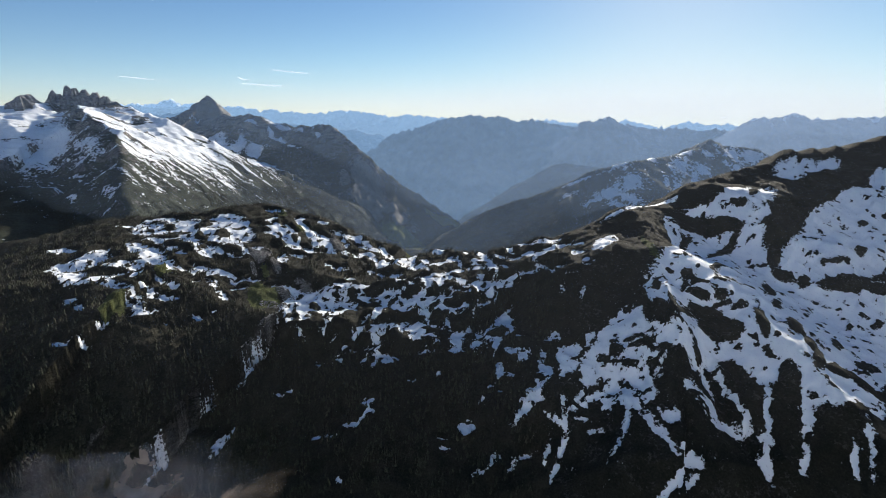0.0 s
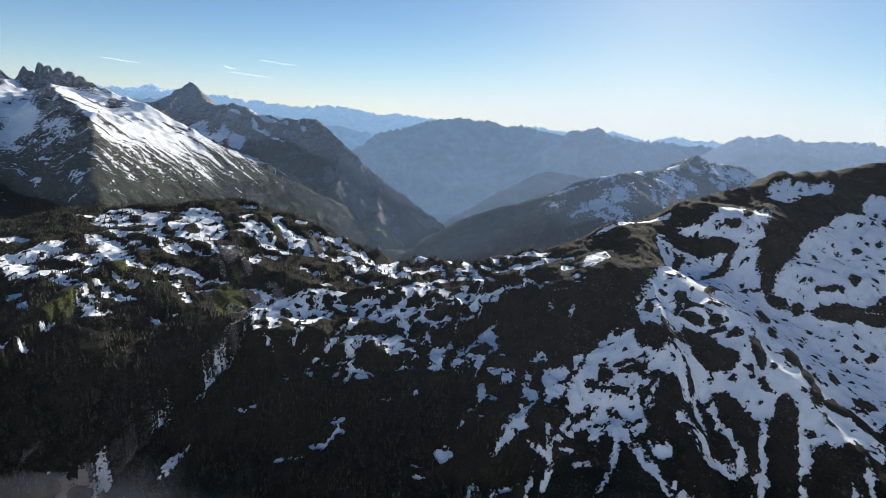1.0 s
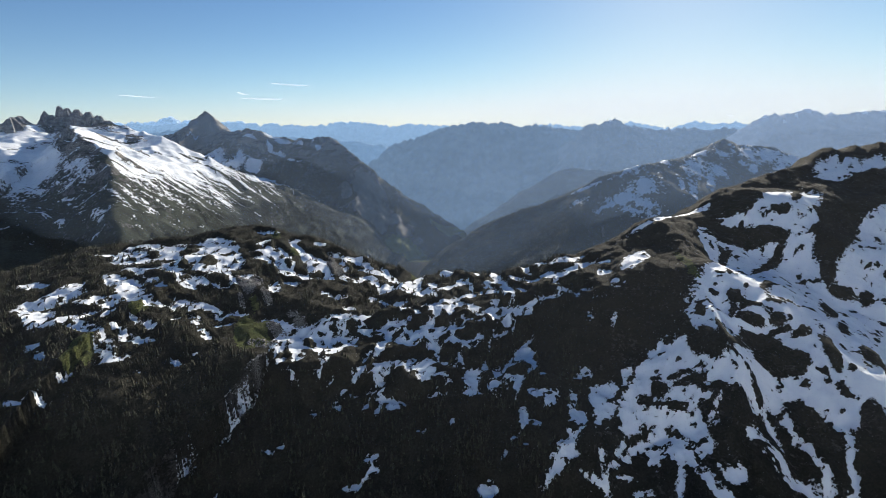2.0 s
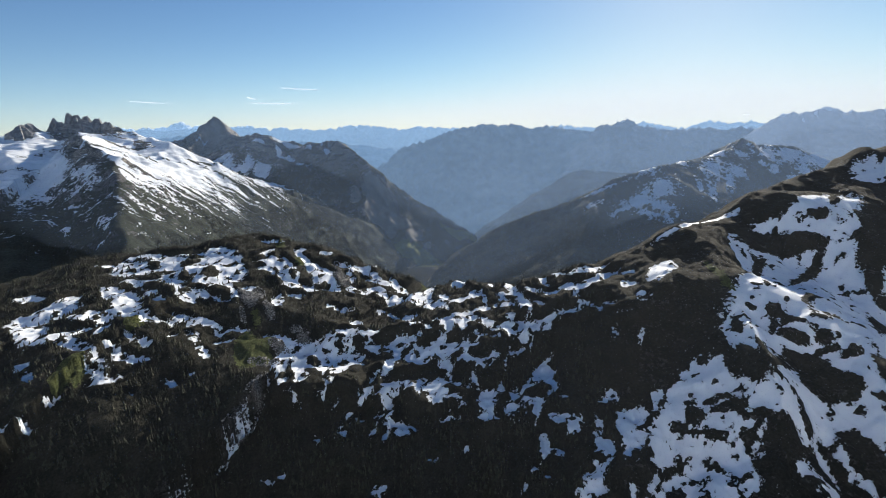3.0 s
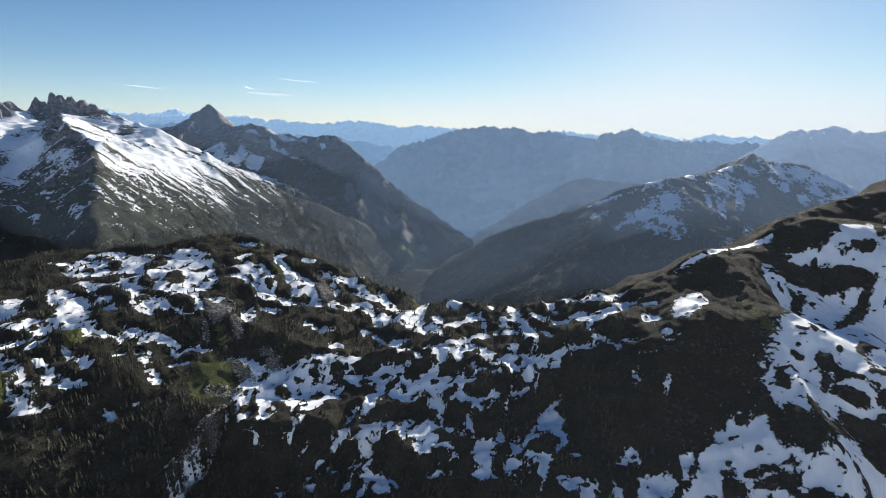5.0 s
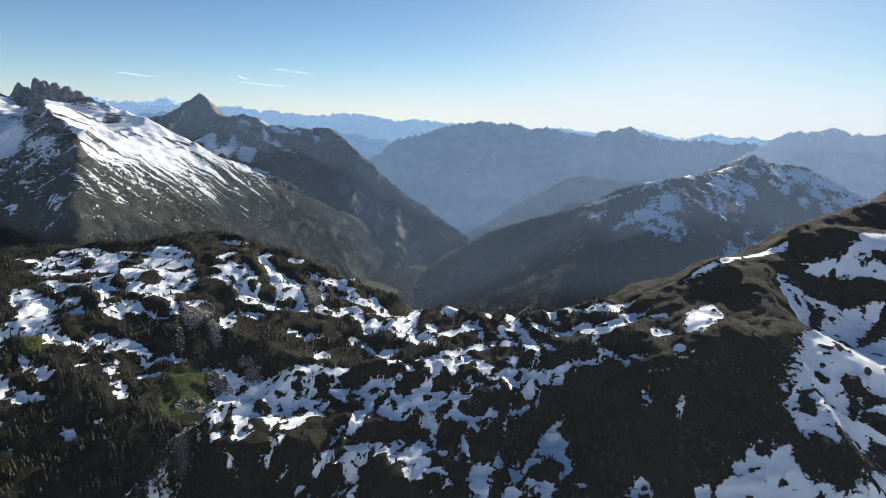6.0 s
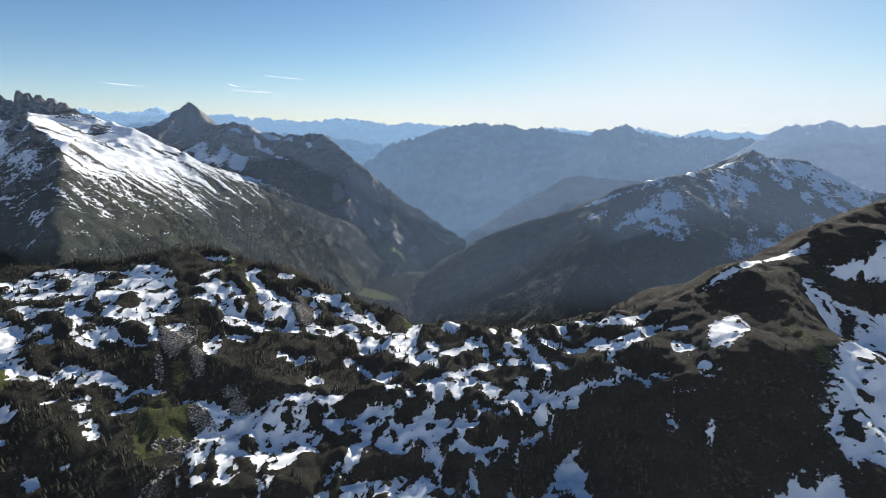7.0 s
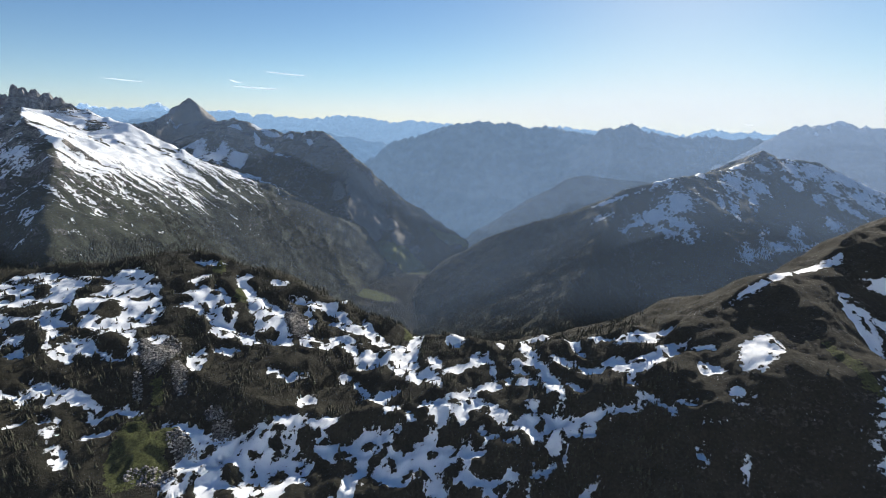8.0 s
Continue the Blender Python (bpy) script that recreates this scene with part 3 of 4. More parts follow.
BOWL_SNOW_C = [
    (-28, 534, 8, 4.3, -22), (-20, 528, 5, 2.8, -48), (-33, 524, 6, 2.8, -65), (-33, 515, 8, 2.9, 4), (-21, 549, 10, 2.9, -18), (-77, 596, 12, 5.4, 59),
    (-70, 606, 8, 6.3, -64), (-15, 605, 6, 4.2, -78), (-7, 603, 5, 4.3, -30), (6, 576, 9, 6.6, 89), (19, 582, 8, 3.5, 52), (1, 580, 13, 3.4, -1),
    (-6, 559, 8, 3.4, -88), (5, 530, 13, 8.2, -85), (17, 529, 5, 4.3, -49), (8, 540, 8, 5.9, -11), (7, 511, 9, 5.2, -11), (22, 545, 9, 3.3, 86),
    (69, 566, 14, 11, 84),
]
BOWL_SNOW_D = [
    (54, 550, 18, 5.6, 45), (70, 538, 15, 6.7, 79), (34, 526, 20, 4.5, 85), (51, 519, 10, 6.5, -22), (54, 507, 11, 3.4, 82), (27, 514, 9, 3.5, 88),
    (80, 511, 3, 2.3, 30), (37, 507, 7, 3.6, 19), (127, 515, 7, 5.6, 62), (118, 512, 4, 3.5, 20), (144, 572, 5, 2.7, 76), (32, 582, 5, 1.9, 70),
    (45, 590, 7, 2.3, 56), (168, 559, 5, 1.2, 57), (165, 506, 7, 2.8, 49),
]
BASE_SNOW = [
    (-77, 510, 12, 9.0, -20), (-137, 501, 5, 4.2, 4), (-107, 506, 6, 2.2, 78), (-96, 504, 8, 2.3, 65), (-47, 477, 3, 2.3, 33), (-17, 484, 3, 2.7, -23),
    (-94, 454, 7, 3.9, 19), (34, 440, 4, 1.8, 34), (45, 454, 3, 1.5, 45), (53, 445, 3, 1.9, -31), (102, 453, 17, 7.7, 69), (88, 432, 7, 5.3, -9),
    (85, 423, 9, 3.2, -9), (135, 490, 11, 6.7, 68), (133, 466, 13, 6.7, 30), (122, 455, 6, 3.4, 60), (156, 465, 12, 8.5, 50), (167, 488, 6, 4.6, 58),
    (178, 453, 12, 3.9, -31),
]
BASE_SNOW_B = [
    (194, 449, 10, 3.6, -25), (176, 439, 11, 5.6, -37), (157, 435, 14, 2.9, 23), (166, 426, 8, 4.7, -15), (180, 419, 11, 4.0, -76), (199, 433, 10, 5.0, -66),
    (203, 416, 8, 5.4, 23), (219, 438, 5, 4.8, -26), (117, 425, 5, 1.7, 70), (72, 493, 10, 7.2, -15), (55, 472, 11, 4.4, 83), (64, 462, 7, 4.9, -28),
    (82, 479, 8, 5.9, 76), (146, 449, 6, 3.0, 16),
]
SLOPE_SNOW = [
    (-425, 585, 11, 3.9, -88), (-404, 563, 10, 3.1, 0), (-393, 580, 7, 4.0, -33), (-379, 577, 16, 3.9, -11), (-367, 571, 6, 4.9, 20), (-390, 554, 8, 3.7, -65),
    (-369, 548, 9, 6.2, -13), (-360, 550, 8, 5.1, -4), (-378, 554, 5, 3.3, -40), (-381, 545, 6, 2.8, 18), (-372, 516, 5, 3.3, 76), (-366, 524, 4, 2.5, -60),
    (-319, 531, 6, 3.7, -44), (-326, 534, 4, 3.1, -28), (-306, 547, 2, 1.3, -16), (-349, 510, 2, 1.2, -15), (-305, 577, 7, 2.2, -57), (-315, 582, 3, 1.7, -54),
    (-394, 617, 7, 5.2, 16),
]
SLOPE_SNOW_B = [
    (-227, 576, 9, 3.9, 80), (-217, 565, 14, 2.0, 76), (-220, 550, 4, 2.2, 63), (-209, 549, 6, 2.9, 62), (-200, 534, 3, 1.0, -20),
]
PLATEAU_BARE = [
    (-501, 803, 23, 8.5, -53), (-530, 791, 10, 4.4, -21), (-434, 785, 14, 11, -31), (-415, 769, 23, 3.5, -13), (-414, 735, 10, 5.8, -25), (-379, 739, 14, 14, 51),
    (-408, 727, 16, 5.6, -23), (-471, 745, 20, 8.7, -12), (-449, 716, 20, 11, -27), (-413, 688, 35, 8.6, -45), (-385, 701, 19, 6.7, -7), (-295, 800, 6, 4.6, -54),
    (-282, 779, 10, 3.9, -65), (-267, 763, 9, 5.5, -61), (-295, 772, 11, 3.5, -48), (-300, 740, 29, 20, -29), (-333, 770, 13, 6.0, -12), (-331, 802, 16, 7.5, -6),
    (-199, 780, 31, 12, -67),
]
PLATEAU_BARE_B = [
    (-179, 807, 13, 11, 85), (-191, 750, 6, 4.0, 82), (-170, 747, 6, 4.4, 72), (-198, 823, 5, 2.0, 36), (-187, 828, 4, 2.0, 32), (-224, 807, 7, 5.6, -27),
    (-439, 815, 18, 5.2, -24), (-365, 773, 8, 4.0, 66), (-127, 779, 10, 5.9, 46), (-384, 685, 6, 3.3, 7),
]
HOLLOW_BARE = [
    (-175, 630, 4, 3.2, -31), (-185, 618, 5, 2.7, 67), (-176, 617, 5, 2.4, 63), (-168, 621, 4, 2.8, -2), (-163, 611, 6, 5.3, -40), (-179, 600, 3, 2.4, 76),
    (-154, 612, 2, 1.7, -62), (-153, 589, 5, 3.9, -60), (-140, 595, 3, 2.4, -52), (-136, 573, 9, 6.4, -59), (-187, 585, 11, 4.1, -28), (-185, 567, 7, 4.2, 28),
    (-143, 619, 7, 6.0, -61), (-119, 624, 7, 4.5, -11), (-125, 585, 11, 6.7, -63), (-49, 591, 4, 3.7, -67), (-61, 589, 3, 1.3, 5), (-92, 616, 6, 4.7, 7),
    (45, 627, 8, 2.7, 79),
]
HOLLOW_BARE_B = [
    (25, 634, 5, 4.1, 42), (31, 604, 11, 5.2, -89), (-56, 639, 5, 3.7, -84), (-48, 639, 5, 2.8, -88), (-20, 651, 5, 1.9, 90), (-159, 586, 4, 2.0, 76),
    (-213, 596, 4, 2.3, 54),
]
BOWL_BARE = [
    (-178, 599, 3, 2.4, -35), (-185, 583, 10, 5.2, -29), (-182, 562, 10, 5.3, -68), (-180, 545, 4, 2.8, -69), (-155, 587, 6, 3.6, -72), (-141, 595, 3, 2.5, -33),
    (-135, 567, 10, 7.4, -41), (-144, 561, 4, 2.9, 5), (-106, 595, 9, 5.7, -17), (-46, 590, 5, 3.7, -77), (-57, 588, 4, 1.3, 20), (-48, 540, 3, 1.2, 4),
    (-51, 534, 2, 1.9, -2), (-30, 530, 9, 3.9, 3), (8, 571, 4, 2.0, 88), (58, 533, 15, 9.9, 12), (37, 507, 9, 4.2, -13), (36, 523, 5, 2.3, 69),
    (211, 522, 5, 4.4, -46),
]
BOWL_BARE_B = [
    (230, 507, 17, 5.6, 86), (236, 488, 10, 3.3, -50), (252, 543, 12, 5.5, 74), (285, 540, 10, 4.2, 49), (295, 530, 9, 4.7, -35), (296, 551, 9, 4.5, 5),
    (290, 508, 11, 7.0, 25), (257, 479, 4, 3.5, -31), (226, 482, 5, 2.6, -21), (213, 484, 7, 3.1, -40), (188, 491, 6, 2.5, -14),
]
WALL_BARE = [
    (397, 701, 43, 12, -15), (442, 722, 14, 6.5, -20), (480, 751, 25, 6.5, 52), (496, 687, 65, 20, 44), (581, 745, 90, 16, 33), (651, 784, 87, 12, 26),
    (396, 660, 50, 6.0, 38), (453, 636, 22, 7.5, 66), (451, 607, 15, 7.6, -31), (471, 596, 10, 6.6, 45), (521, 583, 38, 12, -6), (555, 574, 20, 11, 20),
    (569, 634, 10, 3.2, -21), (525, 616, 12, 4.4, 12), (510, 616, 6, 3.4, -1), (606, 684, 10, 4.2, 25), (294, 558, 8, 7.1, 83), (302, 543, 9, 5.0, -8),
    (296, 529, 14, 5.1, -26),
]
WALL_BARE_B = [
    (330, 545, 11, 4.8, 14), (341, 577, 15, 5.1, 41), (321, 524, 8, 6.8, 18), (335, 506, 11, 4.3, 13), (296, 508, 19, 8.6, -18), (301, 488, 20, 16, -22),
    (317, 478, 12, 9.0, 52), (408, 568, 31, 7.6, 60), (388, 521, 22, 5.6, 52), (347, 481, 22, 6.5, 76), (383, 477, 13, 8.1, -88), (384, 454, 12, 6.6, 75),
    (380, 434, 17, 5.6, 54), (423, 467, 16, 4.6, 56), (486, 528, 9, 3.1, 57), (436, 438, 18, 7.3, 18), (242, 499, 21, 8.6, -90), (239, 439, 19, 13, 45),
    (267, 456, 9, 5.4, 89),
]
WALL_BARE_C = [
    (299, 440, 15, 8.4, -60), (337, 447, 8, 4.5, 88), (336, 409, 28, 10.0, 61), (318, 377, 25, 9.6, 62), (353, 367, 19, 13, 56), (246, 413, 8, 4.9, 17),
    (187, 480, 9, 7.5, -70), (217, 473, 11, 4.2, -27), (232, 457, 9, 4.5, -29), (203, 484, 6, 3.7, -35), (516, 524, 9, 4.6, 18), (281, 405, 12, 5.6, -80),
    (286, 374, 8, 6.1, 63), (393, 422, 15, 7.6, -26), (409, 405, 16, 8.4, -66),
]
RIDGE_BANDS = [
    (117, 655, 16, 9, -39), (150, 663, 30, 8, 34), (142, 689, 20, 6, 19), (-241, 505, 20, 2.0, 70), (-301, 385, 10, 2.2, 71), (-275, 448, 6, 1.4, 67),
]
PLATEAU_FIELDS = [
    (-550, 800, 44, 9, -11), (-470, 785, 57, 9, -19), (-392, 761, 29, 10, 20), (-419, 716, 47, 9, -45), (-480, 698, 43, 8, -26), (-419, 630, 26, 7, -24),
    (-472, 735, 35, 8, -10), (-385, 775, 47, 8, -41), (-283, 788, 31, 7, -56), (-435, 716, 49, 8, -26), (-423, 773, 56, 9, -20), (-535, 844, 28, 7, 10), (-337, 630, 21, 6, -15),
]
SNOWY = (RIDGE_BANDS, PLATEAU_FIELDS, PLATEAU_SNOW, PLATEAU_SNOW_B, KNOLL_SNOW, KNOLL_SNOW_B, SADDLE_SNOW, SADDLE_SNOW_B, SADDLE_SNOW_C, SHOULDER_SNOW, HOLLOW_SNOW, HOLLOW_SNOW_B, HOLLOW_SNOW_C, WALL_SNOW, WALL_SNOW_B, WALL_SNOW_C, WALL_SNOW_D, WALL_SNOW_E, GULLY_SNOW, GULLY_SNOW_B, GULLY_SNOW_C, LEFT_SNOW, BOWL_SNOW, BOWL_SNOW_B, BOWL_SNOW_C, BOWL_SNOW_D, BASE_SNOW, BASE_SNOW_B, SLOPE_SNOW, SLOPE_SNOW_B)
BARE = (PLATEAU_BARE, PLATEAU_BARE_B, HOLLOW_BARE, HOLLOW_BARE_B, BOWL_BARE, BOWL_BARE_B, WALL_BARE, WALL_BARE_B, WALL_BARE_C)


GRASSY = [
    (-253, 588, 26, 13, -45), (-247, 603, 15, 5.9, -66), (-256, 578, 10, 5.7, -30), (-268, 804, 16, 7.8, -66), (-316, 851, 14, 7.6, -64), (-75, 805, 36, 5.5, -79),
    (-275, 644, 16, 4.4, -67), (268, 609, 13, 2.2, 69), (-409, 517, 18, 11, -66), (-409, 501, 13, 5.7, -72), (-397, 602, 16, 11, -77), (-264, 589, 35, 14, -66),
    (268, 612, 35, 5.1, -88),
]
STONY = [
    (-239, 572, 16, 7.1, 7), (-292, 686, 26, 12, -78), (-292, 646, 14, 3.3, -59), (-264, 661, 17, 6.1, -59), (-231, 599, 17, 7.3, -39), (-206, 614, 9, 8.3, -16),
    (-307, 686, 22, 6.2, -58), (-528, 824, 8, 3.9, -20), (-199, 778, 28, 11, -68), (-220, 630, 9, 5.5, -29), (-233, 538, 15, 3.8, 63), (-242, 509, 18, 3.1, 64), (-237, 513, 14, 2.6, 75), (-288, 419, 26, 3.2, 69), (-356, 385, 14, 3, 76),
]
KNOB_SNOW = [
    (652, 1743, 70, 48, -4), (579, 1716, 75, 38, -12), (514, 1714, 46, 16, 17), (623, 1662, 66, 31, -59), (590, 1635, 54, 22, -46), (622, 1597, 32, 16, -82),
    (476, 1879, 50, 17, -39), (537, 1854, 49, 9, 0), (659, 1857, 49, 35, 4), (791, 1909, 31, 22, 84), (434, 1775, 32, 26, 43), (906, 1908, 93, 40, 50),
    (991, 1923, 54, 36, 39), (932, 1846, 84, 18, 63), (827, 1748, 68, 17, 67), (796, 1776, 57, 12, 78), (893, 1920, 37, 10, 80), (962, 2023, 71, 20, 28),
    (1075, 2042, 46, 20, -15),
]
KNOB_SNOW_B = [
    (1130, 1996, 20, 11, -71), (1168, 1968, 42, 18, 46), (1194, 1907, 31, 19, 61), (1196, 2074, 78, 49, 47), (1282, 2079, 90, 50, 28), (1394, 2085, 164, 46, 26),
    (1506, 2088, 126, 56, 35), (1282, 1983, 55, 34, -86), (1404, 2005, 121, 31, 23), (1443, 1972, 75, 34, 23),
]
BASIN_SNOW = [
    (775, 1548, 60, 30, 31), (856, 1594, 76, 23, 37), (920, 1608, 79, 14, 16), (1012, 1650, 89, 12, 23), (786, 1538, 32, 14, 35), (1173, 1786, 45, 35, -84),
    (1221, 1752, 30, 22, 4), (990, 1695, 65, 20, 50), (1275, 1885, 58, 34, -60), (851, 1632, 66, 10, 53),
]
PEAK_SNOW = [
    (-1156, 2598, 99, 44, 31), (-1249, 2623, 112, 33, -70), (-1074, 2624, 78, 34, 39), (-1060, 2599, 35, 20, 10), (-994, 2836, 108, 23, -18), (-1029, 2766, 63, 14, -57),
    (-1148, 2796, 37, 16, 6), (-1506, 2866, 45, 7, 64), (-1348, 2734, 88, 35, -5), (-971, 2723, 56, 16, -10), (-864, 2655, 54, 9, -16), (-868, 2810, 25, 15, -51),
    (-788, 2789, 21, 11, -43), (-749, 2730, 41, 14, -57), (-1153, 2654, 81, 20, -70),
]
PALE_SLABS = [
    (-451, 2572, 83, 56, -60), (-398, 2484, 79, 45, 61), (-452, 2495, 63, 41, 82), (-487, 2576, 44, 35, -17), (-262, 2451, 59, 23, 65), (-319, 2485, 35, 27, 51),
    (-374, 2415, 26, 20, 25), (-195, 2441, 41, 15, 66), (-562, 2526, 43, 21, -77),
]


# ---- the ground sheet: fine where the near ridge lies, coarse behind ----
def reach_into(x, y, patches):
    """Metres by which a place lies inside the nearest of the patches (less than 0: outside)."""
    best = np.full(x.shape, -30.0)
    wx, wy = x + 5.5 * fractal(x, y, 15, 4, 201, 0.75), y + 5.5 * fractal(x, y, 15, 4, 206, 0.75)
    for px, py, long, wide, heading in patches:
        near = (np.abs(x - px) < long + 34) & (np.abs(y - py) < long + 34)
        if near.any():
            c, s = math.cos(radians(heading)), math.sin(radians(heading))
            dx, dy = wx[near] - px, wy[near] - py
            q = np.hypot((c * dx + s * dy) / long, (c * dy - s * dx) / wide)
            best[near] = np.maximum(best[near], (1 - q) * min(wide, 12.0))
    return best


def on_wall(x, y):
    """1 on the snowy wall and its spur, where no trees grow, 0 on the saddle and the plateau."""
    return np.clip((x - 0.25 * (y - 520) - 112) / 40, 0, 1)


def snow_reach(x, y):
    """Metres inside the snow of the near ridge."""
    inside = reach_into(x, y, sum(SNOWY, []))
    bare = reach_into(x, y, sum(BARE, []))
    inside = inside + 0.5 + 2.6 * fractal(x, y, 8, 3, 215, 0.6) + np.clip((y - 520) / 60, 0, 1) * (0.3 + 0.8 * np.clip((-330 - x) / 60, 0, 1) * np.clip((y - 640) / 40, 0, 1)) * (1 - on_wall(x, y))
    specks = 6.0 * fractal(x, y, 13, 3, 205, 0.6)
    wall = on_wall(x, y)
    inside = np.maximum(inside, np.where(wall > 0.5, specks - 2.8, specks - 3.4) - 2.0 * np.clip((-inside - 8) / 10, 0, 1))
    inside = np.minimum(inside, np.where(wall > 0.5, 2.6 - 1.6 * specks, 2.2 - 1.7 * specks))
    return np.minimum(inside, -bare)


turns = np.radians(np.concatenate([np.arange(-180, -60, 5.0), np.arange(-60, 60, 0.15), np.arange(60, 180.1, 5.0)]))
reach = np.concatenate([[1, 60], 130 * 1.004 ** np.arange(0, 530), 1075 * 1.022 ** np.arange(1, 71)])
fan, away = np.meshgrid(turns, reach)
gx, gy = away * np.sin(fan), away * np.cos(fan) - 60
close = (gy < 1050) & (gy > 150) & (np.abs(gx) < 1100)
depth = np.full(gx.shape, -10.0)
depth[close] = snow_reach(gx[close], gy[close])


def benches(x, y):
    """Snow fills steps of the slope: each patch of the saddle lies flatter than the ground round it."""
    rows = np.array([r for r in sum(SNOWY, []) if r[2] < 45], float)
    px, py = rows[:, 0], rows[:, 1]
    east = (near_height(px + 9, py) - near_height(px - 9, py)) / 18
    north = (near_height(px, py + 9) - near_height(px, py - 9)) / 18
    open_side = 1 - on_wall(px, py)
    total, weight = np.zeros(x.shape), np.zeros(x.shape)
    for (cx, cy, long, wide, heading), e, n, o in zip(rows, east, north, open_side):
        near = (np.abs(x - cx) < long * 1.4 + 3) & (np.abs(y - cy) < long * 1.4 + 3)
        if o > 0.1 and near.any():
            c, s = math.cos(radians(heading)), math.sin(radians(heading))
            dx, dy = x[near] - cx, y[near] - cy
            w = o * np.clip((1.4 - np.hypot((c * dx + s * dy) / (long + 2), (c * dy - s * dx) / (wide + 2))) / 0.5, 0, 1)
            total[near] += w * np.clip(-1.12 * (e * dx + n * dy), -6.0, 6.0)
            weight[near] += w
    return total / np.maximum(weight, 1)


def surface(x, y, inside):
    """The near ground: snow lies smooth in hollows, bare humps stand out of it."""
    bare = np.clip(-inside / 4, 0, 1) * (y < 1050)
    return ground_height(x, y) + benches(x, y) + np.clip(-inside / 5, -0.8, 1.0) * 1.8 * (y < 1050) + bare * (1 - 0.6 * on_wall(x, y)) * (1.7 * fractal(x, y, 26, 3, 88, 0.6) + 1.4 * fractal(x, y, 14, 4, 90, 0.62, True) + 0.4)


gz = surface(gx, gy, depth)
stony = np.where(gy < 1050, 0.16, 0.0)
stony[close] = np.maximum(np.clip(0.5 + reach_into(gx[close], gy[close], STONY) / 10, 0, 0.8), 0.14 + 0.2 * on_wall(gx[close], gy[close]))
green = np.zeros(gx.shape)
green[close] = np.clip(0.5 + reach_into(gx[close], gy[close], GRASSY) / 10, 0, 0.8)
MEADOWS = [(-235, 2340, 120, 62, -8), (-180, 2300, 70, 40, 0), (-335, 2000, 130, 42, -33), (-30, 2700, 120, 30, 28), (20, 2790, 60, 22, 10)]
valley = gy > 1400
green[valley] = np.clip(0.5 + reach_into(gx[valley], gy[valley], MEADOWS) / 12, 0, 0.9)
rear_bounce = np.clip((-120 - gy) / 80, 0, 1) * 0.64  # unseen snowy slopes behind the camera, added to bounce light onto shaded sides
ground = as_mesh("ground", gx, gy, gz, {"snow": np.maximum(np.clip(0.5 + depth / 10, 0, 1), rear_bounce), "rock": stony, "grass": green}, near_ground)
tagged(ground, "rugged subalpine ridge and valley floor with melting snow patches", "ground", kind="structure")


# ---- conifers of the near ridge ----
def grown(seed, sides, tiers):
    """A fir of height 1: ragged tiers of drooping boughs; gives the crown's and the trunk's points and faces."""
    rng = np.random.default_rng(seed)
    points, faces = [], []
    for k in range(tiers):
        low = 0.08 + 0.80 * k / tiers + rng.uniform(-0.02, 0.02)
        high = min(1.0, low + 0.42 - 0.12 * k / tiers) if k < tiers - 1 else 1.0
        wide = 0.21 * (1 - 0.82 * k / tiers) * rng.uniform(0.85, 1.15)
        first = len(points)
        lean = rng.uniform(-0.02, 0.02, 2)
        for i in range(sides):
            a = 2 * math.pi * (i + 0.5 * (k % 2)) / sides + rng.uniform(-0.2, 0.2)
            r = wide * (rng.uniform(0.55, 0.75) if i % 2 else rng.uniform(0.9, 1.25))
            points.append((r * math.cos(a) + lean[0], r * math.sin(a) + lean[1], low - 0.05 * r / wide + rng.uniform(-0.02, 0.02)))
        points.append((lean[0], lean[1], high))
        points.append((lean[0], lean[1], low + 0.06))
        for i in range(sides):
            j = (i + 1) % sides
            faces.append((first + i, first + j, first + sides))
            faces.append((first + j, first + i, first + sides + 1))
    return points, faces


def stem(sides=5):
    ring = [(math.cos(2 * math.pi * i / sides), math.sin(2 * math.pi * i / sides)) for i in range(sides)]
    points = [(0.022 * c, 0.022 * s, -0.12) for c, s in ring] + [(0.008 * c, 0.008 * s, 0.8) for c, s in ring]
    return points, [(i, (i + 1) % sides, sides + (i + 1) % sides, sides + i) for i in range(sides)]


def plain_mesh(name, points, faces, material):
    me = bpy.data.meshes.new(name)
    me.from_pydata(points, [], faces)
    me.update()
    me.materials.append(material)
    return me


rng = np.random.default_rng(11)
count = 170000
tx, ty = rng.uniform(-760, 330, count), rng.uniform(250, 900, count)
inside, slope_z = snow_reach(tx, ty), ground_height(tx, ty)
thick = np.clip(0.8 + 0.7 * fractal(tx, ty, 45, 3, 210) - np.clip((slope_z - 430) / 90, 0, 0.2), 0, 1)
thick = thick * (1 - np.clip(on_wall(tx, ty) * 2.5, 0, 0.995)) * (inside < -0.6)
thick = thick * np.where((np.abs(tx + 110) < 130) & (np.abs(ty - 572) < 55), 0.45, 1.0)
thick = thick * (reach_into(tx, ty, GRASSY) < -1) * (reach_into(tx, ty, STONY) < 0)
thick = thick * np.clip(0.3 + 2.2 * fractal(tx, ty, 20, 3, 212, 0.6), 0.03, 1.3)
kept = rng.uniform(0, 1, count) < (0.65 + 0.3 * np.clip((-220 - tx) / 80, 0, 1) * np.clip((640 - ty) / 60, 0, 1)) * thick
tx, ty = tx[kept], ty[kept]
tz = surface(tx, ty, inside[kept])
tall = 1.7 + 4.3 * rng.uniform(0, 1, len(tx)) ** 1.6 + 1.2 * np.clip(fractal(tx, ty, 20, 3, 212, 0.6), 0, 1)
tall = tall * np.clip(1.15 - 0.3 * (tz - 420) / 100, 0.7, 1.2)
